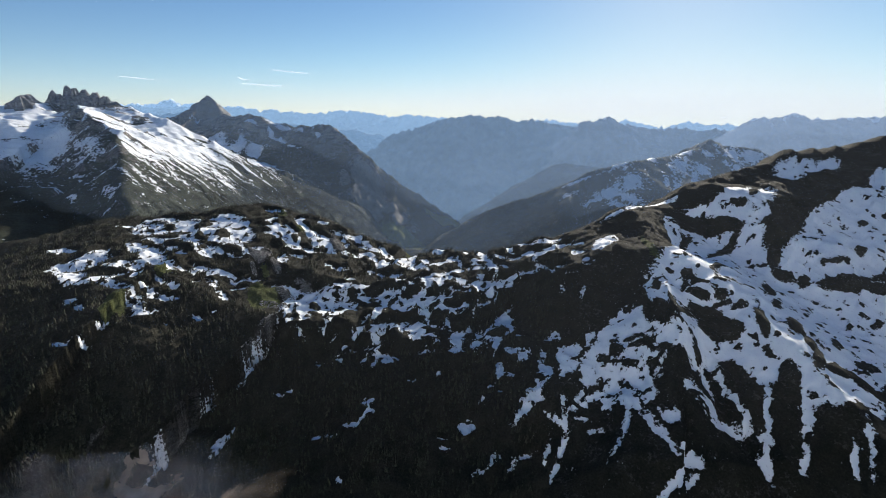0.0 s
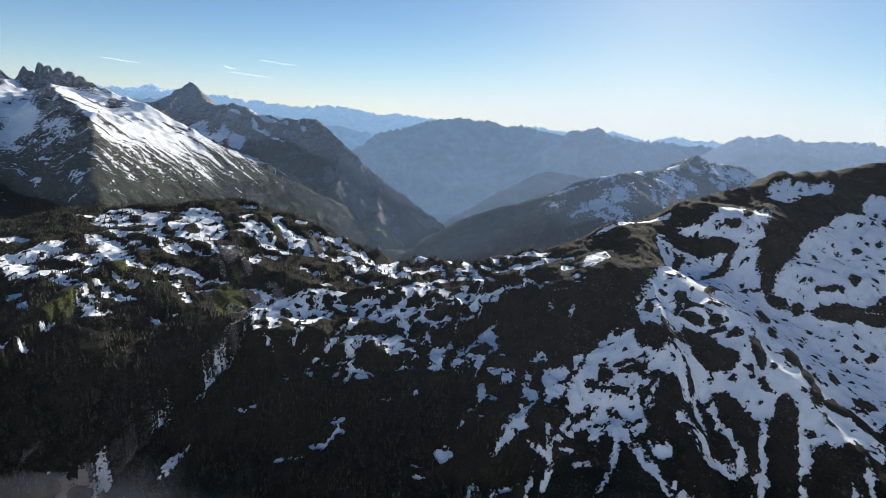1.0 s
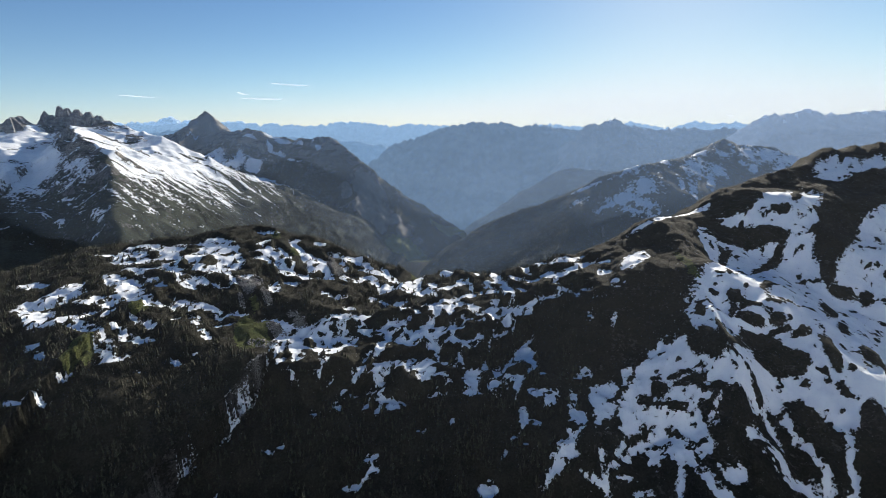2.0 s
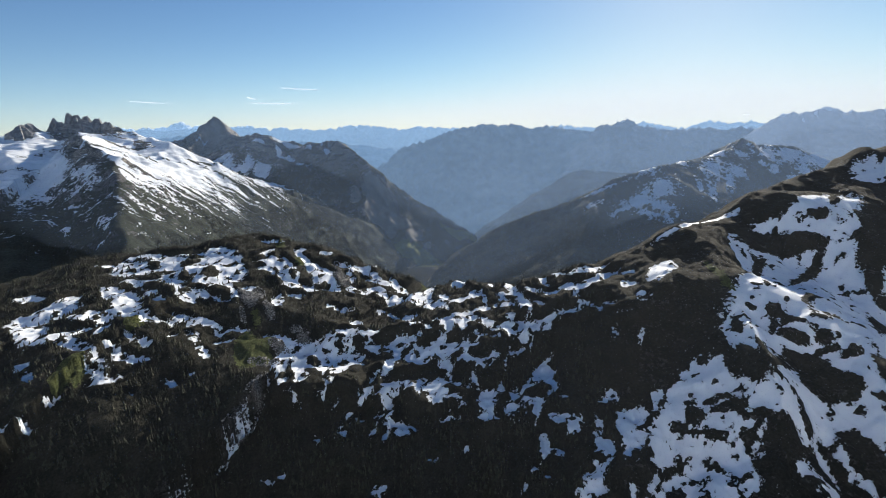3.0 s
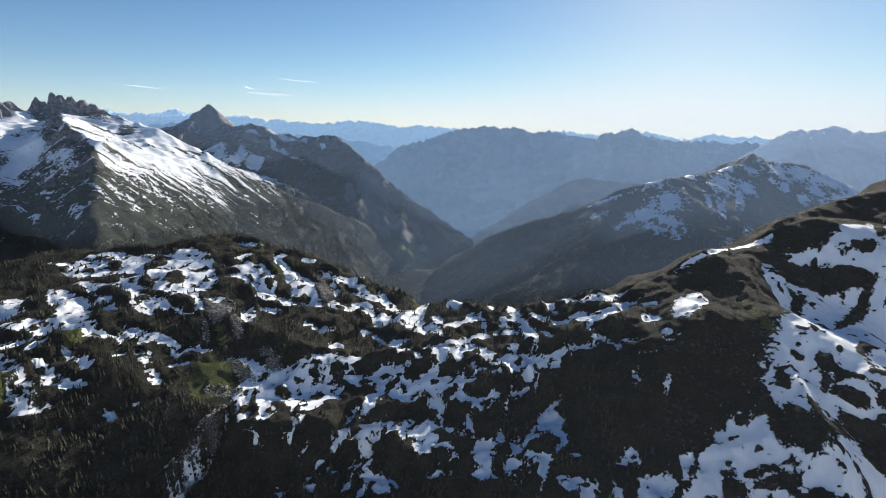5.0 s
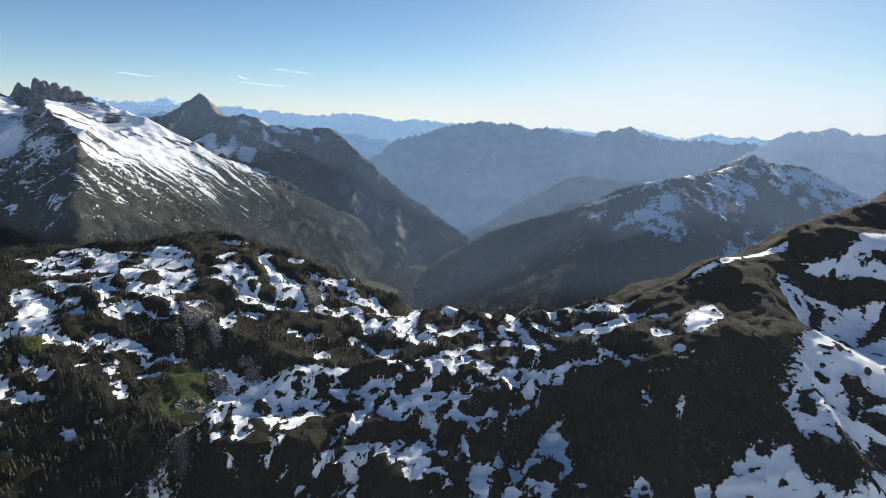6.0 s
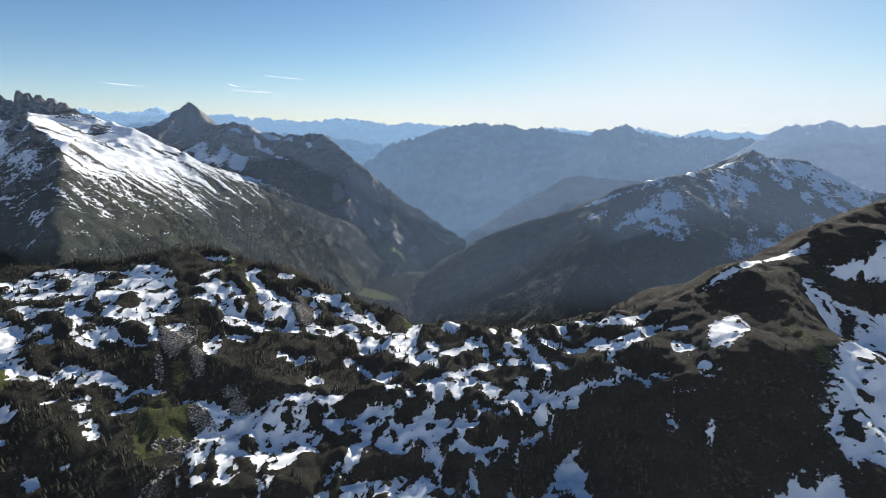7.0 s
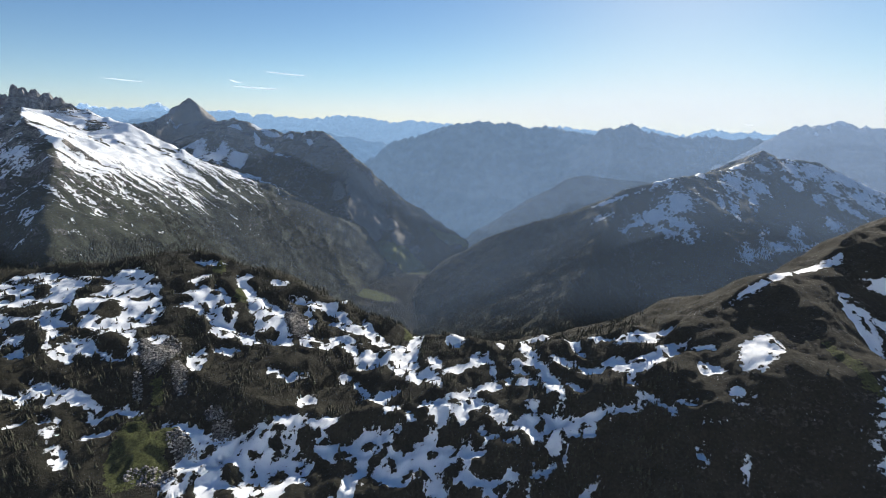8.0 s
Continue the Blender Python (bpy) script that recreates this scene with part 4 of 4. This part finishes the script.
turn = rng.uniform(0, 2 * np.pi, len(tx))
fat = rng.uniform(0.95, 1.45, len(tx))
single = np.zeros(len(tx), bool)
single[np.flatnonzero((ty > 505) & (ty < 640) & (np.abs(tx + 40) < 190))[:290]] = True

shapes = [grown(s, 8, 3) for s in (1, 2, 3, 4)]
for v, (points, faces) in enumerate(shapes):
    crown_mesh, stem_mesh = plain_mesh("crown", points, faces, fir_green), plain_mesh("trunk", *stem(), bark)
    mine = np.flatnonzero(single & (np.arange(len(tx)) % 4 == v))
    for i in mine:
        tree = new("conifer")
        tree.matrix_world = Matrix.LocRotScale((tx[i], ty[i], tz[i]), Euler((0, 0, turn[i])), (tall[i] * fat[i], tall[i] * fat[i], tall[i]))
        for name, me in (("trunk", stem_mesh), ("crown", crown_mesh)):
            new(name, me).parent = tree
        tagged(tree, "small dark green subalpine fir on the ridge", "tree", "firs on the ridge")

p_all, f_all, base = [], [], 0
for v, (points, faces) in enumerate(shapes):
    mine = np.flatnonzero(~single & (np.arange(len(tx)) % 4 == v))
    p, q = np.array(points), np.array(faces)[::2]
    c, s = np.cos(turn[mine])[:, None], np.sin(turn[mine])[:, None]
    w, h = (tall * fat)[mine][:, None], tall[mine][:, None]
    p_all.append(np.stack([tx[mine][:, None] + w * (c * p[:, 0] - s * p[:, 1]), ty[mine][:, None] + w * (s * p[:, 0] + c * p[:, 1]),
                           tz[mine][:, None] + h * p[:, 2]], -1).reshape(-1, 3))
    f_all.append((q[None] + base + (np.arange(len(mine)) * len(p))[:, None, None]).reshape(-1, 3))
    base += len(mine) * len(p)


def triangle_mesh(name, points, triangles, material):
    me = bpy.data.meshes.new(name)
    me.vertices.add(len(points))
    me.vertices.foreach_set("co", points.astype(np.float32).ravel())
    me.loops.add(triangles.size)
    me.loops.foreach_set("vertex_index", triangles.astype(np.int32).ravel())
    me.polygons.add(len(triangles))
    me.polygons.foreach_set("loop_start", np.arange(0, triangles.size, 3, dtype=np.int32))
    me.update()
    me.materials.append(material)
    return me


forest = new("fir_forest", triangle_mesh("fir_forest", np.concatenate(p_all), np.concatenate(f_all), fir_green))
tagged(forest, "dense dark fir forest on the slopes below the ridge", "forest", kind="stuff")


# ---- boulder fields and scree of the near ridge ----
def boulder(seed):
    """An angular block of about 1 m across."""
    bm = bmesh.new()
    bmesh.ops.create_icosphere(bm, subdivisions=1, radius=0.5)
    r = random.Random(seed)
    for v in bm.verts:
        v.co = Vector((v.co.x * r.uniform(0.75, 1.35), v.co.y * r.uniform(0.7, 1.2), v.co.z * r.uniform(0.55, 0.95)))
    points, faces = [tuple(v.co) for v in bm.verts], [tuple(v.index for v in f.verts) for f in bm.faces]
    bm.free()
    return np.array(points), np.array(faces)


def boulders(name, label, patches, number, low, high, seed):
    r = np.random.default_rng(seed)
    rows = np.array(patches, float)
    pick = r.choice(len(rows), number, p=rows[:, 2] * rows[:, 3] / (rows[:, 2] * rows[:, 3]).sum())
    a, d = r.uniform(0, 2 * np.pi, number), np.sqrt(r.uniform(0, 1.15, number))
    u, v, h = d * np.cos(a) * rows[pick, 2], d * np.sin(a) * rows[pick, 3], np.radians(rows[pick, 4])
    x, y = rows[pick, 0] + u * np.cos(h) - v * np.sin(h), rows[pick, 1] + u * np.sin(h) + v * np.cos(h)
    inside = snow_reach(x, y)
    x, y, inside = x[inside < 2], y[inside < 2], inside[inside < 2]
    z = surface(x, y, inside)
    size = low + (high - low) * r.uniform(0, 1, len(x)) ** 3
    spin = r.uniform(0, 2 * np.pi, len(x))
    points, triangles, first = [], [], 0
    for k in range(5):
        p, f = boulder(seed + k)
        mine = np.arange(k, len(x), 5)
        c, s, w = np.cos(spin[mine])[:, None], np.sin(spin[mine])[:, None], size[mine][:, None]
        points.append(np.stack([x[mine][:, None] + w * (c * p[:, 0] - s * p[:, 1]), y[mine][:, None] + w * (s * p[:, 0] + c * p[:, 1]), z[mine][:, None] + w * (p[:, 2] + 0.2)], -1).reshape(-1, 3))
        triangles.append((f[None] + first + (np.arange(len(mine)) * len(p))[:, None, None]).reshape(-1, 3))
        first += len(mine) * len(p)
    tagged(new(name, triangle_mesh(name, np.concatenate(points), np.concatenate(triangles), boulder_stone)), label, "boulders", kind="stuff")


boulders("boulder_field", "pale grey boulders tumbled beside the grassy gully", [row for row in STONY if row[1] > 450], 5200, 0.5, 2.6, 900)


# ---- mountains round the valley ----
def patchy(level, spread, size, stretch_x, stretch_y, amount, seed):
    def snow(x, y, z, gx, gy):
        steep = np.hypot(gx, gy)
        f = fractal(x * stretch_x, y * stretch_y, size, 5, seed, 0.6)
        return np.clip(0.5 + np.clip((z - level) / spread, -1, 0.12) * 0.9 + amount * f - 0.25 * np.clip(steep - 0.8, 0, 1), 0, 1)
    return snow


SNOW_EDGE = ((1300, 1447, 1595, 1667, 1781, 1949, 2060), (-1050, -1005, -980, -932, -905, -880, -855))  # y and x where the snowfield of the sunny face ends


def snow_face(x, y, z, gx, gy):
    """Whole on the high face towards the sun, combed into streaks down its fall line, broken on the shaded side."""
    dist, side, way, _ = along(x, y, SNOW_SPUR)
    down, over = 0.97 * x + 0.22 * y, 0.97 * y - 0.22 * x
    bend = 30 * fractal(x, y, 160, 2, 301)
    streak = 0.8 * fractal(down * 0.13, over + bend, 34, 4, 300, 0.62) + 0.55 * fractal(down * 0.16, over + bend, 13, 3, 302, 0.6)
    ahead = np.clip((np.interp(y, *SNOW_EDGE) - x) / 110, -2.2, 1.3)
    face = 0.5 + np.where(ahead > 0, 0.22, 0.20) * ahead + 0.72 * streak * (1 - 0.3 * np.clip(ahead, 0, 1))
    face = face - 0.5 * np.clip((fractal(down * 0.3, over, 75, 4, 304, 0.65) - 0.12) / 0.15, 0, 1) * np.clip(ahead, 0, 1)
    spots = fractal(x, y, 85, 5, 305, 0.6)
    basin = np.clip((-1180 - x) / 150, 0, 1) * np.clip((y - 1330) / 60, 0, 1) * np.clip((dist - 60) / 60, 0, 1)
    shade = 0.44 + 0.25 * np.clip((z - 545) / 90, -1.0, 0.4) + 0.62 * spots + 0.22 * basin - 0.3 * np.exp(-(dist / 55) ** 2)
    steep = np.clip(np.hypot(gx, gy) - 0.8, 0, 0.6)
    specks = 0.9 * fractal(x * 0.6 + y * 0.3, y - x * 0.3, 34, 4, 308, 0.65) + 0.02 + np.clip((z - 440) / 250, -1, 0.1)
    fields = np.where(side < 0, face, shade) - 0.3 * steep
    bare_top = 0.6 * np.exp(-(along(x, y, [(-1700, 2010), (-1640, 2050), (-1430, 2055)])[0] / 60) ** 2)
    return np.clip(np.maximum(fields - bare_top, 0.12 + specks), 0, 1)


snowy = mountain("snowy_mountain", "rocky mountain with a broad sunlit snowfield and jagged summit", (-2250, -150, 950, 2600), 5.5,
                 SNOW_FLANKS, 18, 150, snow_face, mountain_side, 310, rocky=0.4,
                 cut=snow_foot)


def crag(parent, x, y, foot, top, radius, seed):
    """A blunt, cleft tower of rock that grows out of a mountain."""
    r = np.random.default_rng(seed)
    levels, sides = 9, 13
    points, faces = [], []
    cleft = [r.uniform(0.6, 1.35) for _ in range(sides)]
    for k in range(levels):
        f = k / (levels - 1)
        wide = radius * (1.25 - 0.45 * f - 0.55 * f ** 4)
        for i in range(sides):
            a = 2 * math.pi * i / sides
            w = wide * cleft[i] * r.uniform(0.7, 1.2)
            points.append((w * math.cos(a) + radius * 0.3 * f * math.sin(seed), w * 0.8 * math.sin(a), (top - foot) * (f + r.uniform(-0.05, 0.05) * (k > 0))))
    for k in range(levels - 1):
        for i in range(sides):
            j = (i + 1) % sides
            faces.append((k * sides + i, k * sides + j, (k + 1) * sides + j, (k + 1) * sides + i))
    points.append((radius * 0.3 * math.sin(seed), 0, (top - foot) * r.uniform(1.0, 1.07)))
    faces += [((levels - 1) * sides + i, (levels - 1) * sides + (i + 1) % sides, levels * sides) for i in range(sides)]
    ob = new("crag", plain_mesh("crag", points, faces, crag_rock))
    ob.location, ob.parent = (x, y, foot), parent


for k, (x, y, top, radius) in enumerate([(-1626, 2085, 786, 24), (-1594, 2090, 780, 26), (-1556, 2090, 774, 26), (-1521, 2090, 762, 30), (-1482, 2085, 748, 32),
                                         (-1664, 2040, 768, 24), (-1649, 2060, 752, 34), (-1663, 1900, 742, 42), (-1355, 1755, 698, 24), (-1700, 1960, 746, 44),
                                         (-1575, 2070, 752, 50), (-1440, 2075, 728, 34), (-1610, 2060, 745, 50), (-1520, 2075, 738, 44)]):
    crag(snowy, x, y, top - 120, top + 7, radius * 1.25, 500 + k)

pointed = mountain("pointed_mountain", "dark pointed peak with forested shoulder and pale cliff slabs", (-2400, 150, 2200, 3500), 8.0,
         POINTED_FLANKS, 24, 120,
         lambda x, y, z, gx, gy: np.clip(np.maximum(0.1 + 0.45 * fractal(x * 0.7, y, 45, 5, 330, 0.65) + 0.12 * np.clip((z - 560) / 100, 0, 1),
                                                    0.42 + reach_into(x, y, PEAK_SNOW) / 30 + 0.5 * fractal(x, y, 40, 4, 332, 0.65)), 0, 1), mountain_side, 340,
         grassy=MEADOWS, slabs=lambda x, y: 1.1 * np.clip(0.6 + reach_into(x, y, PALE_SLABS) / 20, 0, 1))


def knob_snow(x, y, z, gx, gy):
    """Broken patches below the crest, thin bands along it, and a bright basin behind the near ridge."""
    spots = fractal(x * 1.1, y * 0.8, 34, 5, 360, 0.68)
    inside = np.maximum.reduce([reach_into(x, y, p) for p in (KNOB_SNOW, KNOB_SNOW_B, BASIN_SNOW)])
    return np.clip(np.maximum(0.42 + inside / 26 + 0.6 * spots + 0.5 * fractal(x, y, 13, 3, 365, 0.6), 0.16 + 0.12 * np.clip((z - 480) / 80, -1, 1) + 0.7 * spots), 0, 1)


knobbed = mountain("knobbed_mountain", "dark forested mountain side with snow near its knobbed top", (-700, 2300, 880, 2900), 6.5,
         RIGHT_FLANKS, 6, 60, knob_snow, mountain_side, 370, cut=forest_foot)

HILL_CREST = [(130, 2600, 90), (259, 2720, 236), (456, 2900, 330), (560, 2900, 395), (620, 2900, 425), (673, 2900, 437), (900, 2900, 412), (1300, 2900, 400)]
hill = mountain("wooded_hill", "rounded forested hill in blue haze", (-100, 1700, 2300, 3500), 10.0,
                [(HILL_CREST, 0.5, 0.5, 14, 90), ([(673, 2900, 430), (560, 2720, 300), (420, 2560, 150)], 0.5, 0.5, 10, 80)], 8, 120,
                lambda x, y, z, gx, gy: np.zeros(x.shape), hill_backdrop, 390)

BLUE_CREST = [(-700, 3650, 360), (-645, 3700, 393), (-460, 3750, 539), (-217, 3750, 600), (-78, 3750, 655), (40, 3750, 672), (181, 3750, 690), (290, 3750, 672), (361, 3750, 684),
              (484, 3750, 645), (602, 3750, 667), (743, 3750, 640), (926, 3750, 612), (1250, 3750, 560)]
BLUE_SPURS = [[(181, 3750, 640), (120, 3560, 470), (20, 3380, 300), (-60, 3250, 150)], [(602, 3750, 610), (520, 3540, 480), (400, 3350, 330), (260, 3200, 190)],
              [(-217, 3750, 560), (-230, 3620, 440), (-260, 3480, 300)], [(926, 3750, 580), (840, 3500, 480), (740, 3300, 380)]]
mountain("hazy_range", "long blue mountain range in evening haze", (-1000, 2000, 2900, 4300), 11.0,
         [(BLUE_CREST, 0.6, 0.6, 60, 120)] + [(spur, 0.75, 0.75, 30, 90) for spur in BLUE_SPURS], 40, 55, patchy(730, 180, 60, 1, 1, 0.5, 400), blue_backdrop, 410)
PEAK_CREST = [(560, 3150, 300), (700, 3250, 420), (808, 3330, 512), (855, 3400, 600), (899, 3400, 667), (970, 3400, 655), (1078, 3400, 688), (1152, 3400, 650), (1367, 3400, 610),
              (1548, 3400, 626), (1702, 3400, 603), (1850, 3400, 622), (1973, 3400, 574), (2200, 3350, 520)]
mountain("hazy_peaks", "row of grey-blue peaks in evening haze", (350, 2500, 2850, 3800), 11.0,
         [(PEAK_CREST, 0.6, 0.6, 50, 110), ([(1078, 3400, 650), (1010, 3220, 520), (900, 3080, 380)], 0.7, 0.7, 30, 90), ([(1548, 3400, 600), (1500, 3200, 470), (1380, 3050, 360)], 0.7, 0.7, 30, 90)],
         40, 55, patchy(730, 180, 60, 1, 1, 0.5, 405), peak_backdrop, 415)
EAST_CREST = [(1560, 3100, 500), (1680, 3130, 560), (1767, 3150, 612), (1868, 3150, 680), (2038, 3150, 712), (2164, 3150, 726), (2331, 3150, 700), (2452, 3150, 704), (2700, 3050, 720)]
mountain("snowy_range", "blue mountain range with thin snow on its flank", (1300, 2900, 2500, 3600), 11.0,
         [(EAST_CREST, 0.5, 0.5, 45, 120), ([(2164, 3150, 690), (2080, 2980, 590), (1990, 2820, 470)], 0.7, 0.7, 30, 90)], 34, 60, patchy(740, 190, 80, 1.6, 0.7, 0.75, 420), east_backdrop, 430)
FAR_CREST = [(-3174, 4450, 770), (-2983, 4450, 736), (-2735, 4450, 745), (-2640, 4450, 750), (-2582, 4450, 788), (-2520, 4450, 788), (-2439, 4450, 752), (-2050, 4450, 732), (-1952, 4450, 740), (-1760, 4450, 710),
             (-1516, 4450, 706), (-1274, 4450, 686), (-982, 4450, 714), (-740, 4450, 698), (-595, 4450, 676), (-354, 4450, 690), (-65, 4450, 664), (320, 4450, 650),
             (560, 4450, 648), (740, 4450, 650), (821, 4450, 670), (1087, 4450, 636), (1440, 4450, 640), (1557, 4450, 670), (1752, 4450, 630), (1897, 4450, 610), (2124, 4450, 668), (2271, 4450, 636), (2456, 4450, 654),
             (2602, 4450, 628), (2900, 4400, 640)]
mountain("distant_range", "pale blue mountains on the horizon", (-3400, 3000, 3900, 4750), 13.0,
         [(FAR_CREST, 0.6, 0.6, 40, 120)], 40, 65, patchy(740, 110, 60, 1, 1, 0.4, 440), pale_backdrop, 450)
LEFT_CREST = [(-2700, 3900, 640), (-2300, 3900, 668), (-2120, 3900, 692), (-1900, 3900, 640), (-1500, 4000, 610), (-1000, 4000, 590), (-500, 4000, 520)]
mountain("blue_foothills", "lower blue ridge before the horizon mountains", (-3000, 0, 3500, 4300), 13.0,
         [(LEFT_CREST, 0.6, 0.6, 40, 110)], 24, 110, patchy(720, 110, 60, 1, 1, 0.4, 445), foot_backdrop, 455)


# ---- thin clouds far over the horizon, and a wisp of mist low over the forest ----
def ribbon(name, label, line, wide, material, category):
    """A thin, tapered sheet along a line of (x, y, z)."""
    line = np.array(line, float)
    steps, across = 60, 6
    at = np.linspace(0, len(line) - 1, steps)
    mid = np.stack([np.interp(at, np.arange(len(line)), line[:, k]) for k in range(3)], 1)
    f = np.linspace(0, 1, steps)
    half = wide * np.sin(np.pi * f) ** 0.7
    v = np.linspace(-1, 1, across)
    z = mid[:, 2][None] + v[:, None] * half[None] + 4 * np.sin(9 * f)[None]
    x, y = mid[:, 0][None] + 0 * z, mid[:, 1][None] + 30 * v[:, None] + 0 * z
    veil = np.sin(np.pi * f)[None] * (1 - np.abs(v[:, None])) ** 0.8
    return tagged(as_mesh(name, x, y, z, {"veil": veil}, material), label, category, kind="structure")


for line, wide in (([(-1730, 4600, 1084), (-1474, 4600, 1073), (-1220, 4600, 1046)], 14), ([(-2060, 4600, 960), (-1704, 4600, 955), (-1370, 4600, 934)], 14),
                   ([(-2000, 4600, 1018), (-1820, 4600, 986)], 9), ([(-3200, 4600, 1012), (-2849, 4600, 997), (-2530, 4600, 966)], 9), ([(2400, 4600, 748), (2570, 4600, 720)], 10)):
    ribbon("cirrus_cloud", "thin white wisp of high cloud", line, wide, cloud_white, "cloud")

mx, my = box_grid(-420, -150, 300, 420, 5.0)
mz = ground_height(mx, my) * 0.4 + 0.6 * 352 + 14 + 5 * fractal(mx, my, 40, 3, 600)
soft_edge = np.clip(1.15 - np.hypot((mx + 300) / 125, (my - 352) / 52) + 0.5 * fractal(mx, my, 45, 4, 610), 0, 1)
tagged(as_mesh("mist", mx, my, mz, {"veil": soft_edge}, mist_grey), "thin grey mist drifting low over the forest", "mist", kind="structure")

# ---- woods of the valley and the lower mountain sides ----
def woods(name, label, box, number, height_of, most, seed, size):
    """Small firs, thick below the tree line, thin above."""
    r = np.random.default_rng(seed)
    x, y = r.uniform(box[0], box[1], number), r.uniform(box[2], box[3], number)
    z = height_of(x, y)
    keep = (z < most + 90 * fractal(x, y, 120, 3, seed)) & (fractal(x, y, 60, 3, seed + 5) > -0.25) & (z > -50)
    keep &= (reach_into(x, y, MEADOWS) < -2) & (reach_into(x, y, PALE_SLABS) < -4)
    x, y, z = x[keep], y[keep], z[keep]
    h = r.uniform(0.6, 1.3, len(x)) * size
    w = 0.3 * h
    a = r.uniform(0, 6.28, len(x))
    ring = [np.stack([x + w * np.cos(a + 2.094 * k), y + w * np.sin(a + 2.094 * k), z - 0.5], -1) for k in range(3)]
    points = np.stack(ring + [np.stack([x, y, z + h], -1)], 1).reshape(-1, 3)
    base = 4 * np.arange(len(x))[:, None]
    faces = np.concatenate([base + np.array(f) for f in ((0, 1, 3), (1, 2, 3), (2, 0, 3))])
    tagged(new(name, triangle_mesh(name, points, faces, fir_green)), label, "forest", kind="stuff")


def mesh_height(ob):
    """Heights over a sheet that was built on a regular grid."""
    me = ob.data
    co = np.empty(len(me.vertices) * 3, np.float32)
    me.vertices.foreach_get("co", co)
    co = co.reshape(-1, 3)
    xs, ys = np.unique(co[:, 0]), np.unique(co[:, 1])
    grid = co[:, 2].reshape(len(ys), len(xs))

    def height(x, y):
        u = np.clip((x - xs[0]) / (xs[1] - xs[0]), 0, len(xs) - 1.001)
        v = np.clip((y - ys[0]) / (ys[1] - ys[0]), 0, len(ys) - 1.001)
        i, j = u.astype(int), v.astype(int)
        fu, fv = u - i, v - j
        return (grid[j, i] * (1 - fu) * (1 - fv) + grid[j, i + 1] * fu * (1 - fv) + grid[j + 1, i] * (1 - fu) * fv + grid[j + 1, i + 1] * fu * fv)
    return height


woods("valley_woods", "dark conifer woods on the valley floor", (-520, 260, 950, 2900), 60000, ground_height, 180, 700, 6.0)
woods("mountainside_woods", "dark conifer woods on the shaded mountain side", (-150, 1300, 950, 2150), 70000, mesh_height(knobbed), 400, 710, 5.2)
woods("mountainside_woods", "conifer woods on the foot of the snowy mountain", (-1300, -230, 1150, 2350), 80000, mesh_height(snowy), 410, 720, 5.2)
woods("mountainside_woods", "conifer woods on the shoulder of the pointed mountain", (-1000, 60, 2300, 2850), 40000, mesh_height(pointed), 480, 730, 6.5)


# ---- evening haze imitated by thin upright coloured sheets across the valley, fading out above the ground ----
TERRAIN = [(mesh_height(m), min(v.co.x for v in m.data.vertices), max(v.co.x for v in m.data.vertices),
            min(v.co.y for v in m.data.vertices), max(v.co.y for v in m.data.vertices)) for m in (snowy, pointed, knobbed, hill)]


def haze(label, middle, bow, left, right, low, high, density, seed, material, soft=100.0):
    """A veil along x at about y = middle, bowed away at its ends; density(x, z) is its share of the light, less near the ground."""
    x, z = np.meshgrid(np.linspace(left, right, 170), np.linspace(low, high, 60))
    y = middle + bow * (x / 1500.0) ** 2 + 60 * fractal(x, z, 500, 2, seed)
    floor = ground_height(x, y)
    for height, x0, x1, y0, y1 in TERRAIN:
        floor = np.where((x > x0) & (x < x1) & (y > y0) & (y < y1), np.maximum(floor, height(x, y)), floor)
    rise = np.clip((z - floor) / soft, 0, 1)
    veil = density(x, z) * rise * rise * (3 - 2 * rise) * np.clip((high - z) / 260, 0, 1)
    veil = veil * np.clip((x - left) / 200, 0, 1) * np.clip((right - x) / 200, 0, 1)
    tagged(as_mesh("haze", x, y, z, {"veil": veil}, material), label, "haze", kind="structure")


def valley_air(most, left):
    # denser to the right, imitating the brighter haze towards the sun
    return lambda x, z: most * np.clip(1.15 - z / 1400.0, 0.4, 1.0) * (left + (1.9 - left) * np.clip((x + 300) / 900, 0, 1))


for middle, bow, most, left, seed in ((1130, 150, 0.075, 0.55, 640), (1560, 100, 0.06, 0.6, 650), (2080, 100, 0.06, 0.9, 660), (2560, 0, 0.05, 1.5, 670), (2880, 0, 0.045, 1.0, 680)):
    haze("thin blue sheet standing in for evening haze in the valley", middle, bow, -2600, 2600, 20, 1000, valley_air(most, left), seed, haze_blue)
# sheet added to lift dark tones like sun glare, more to the right
haze("thin grey sheet before the ridge imitating haze and sun glare, stronger to the right", 360, 0, -1300, 1300, 200, 1000,
     lambda x, z: 0.008 + 0.015 * np.clip((x + 150) / 500, 0, 1), 690, glare_haze, 240.0)
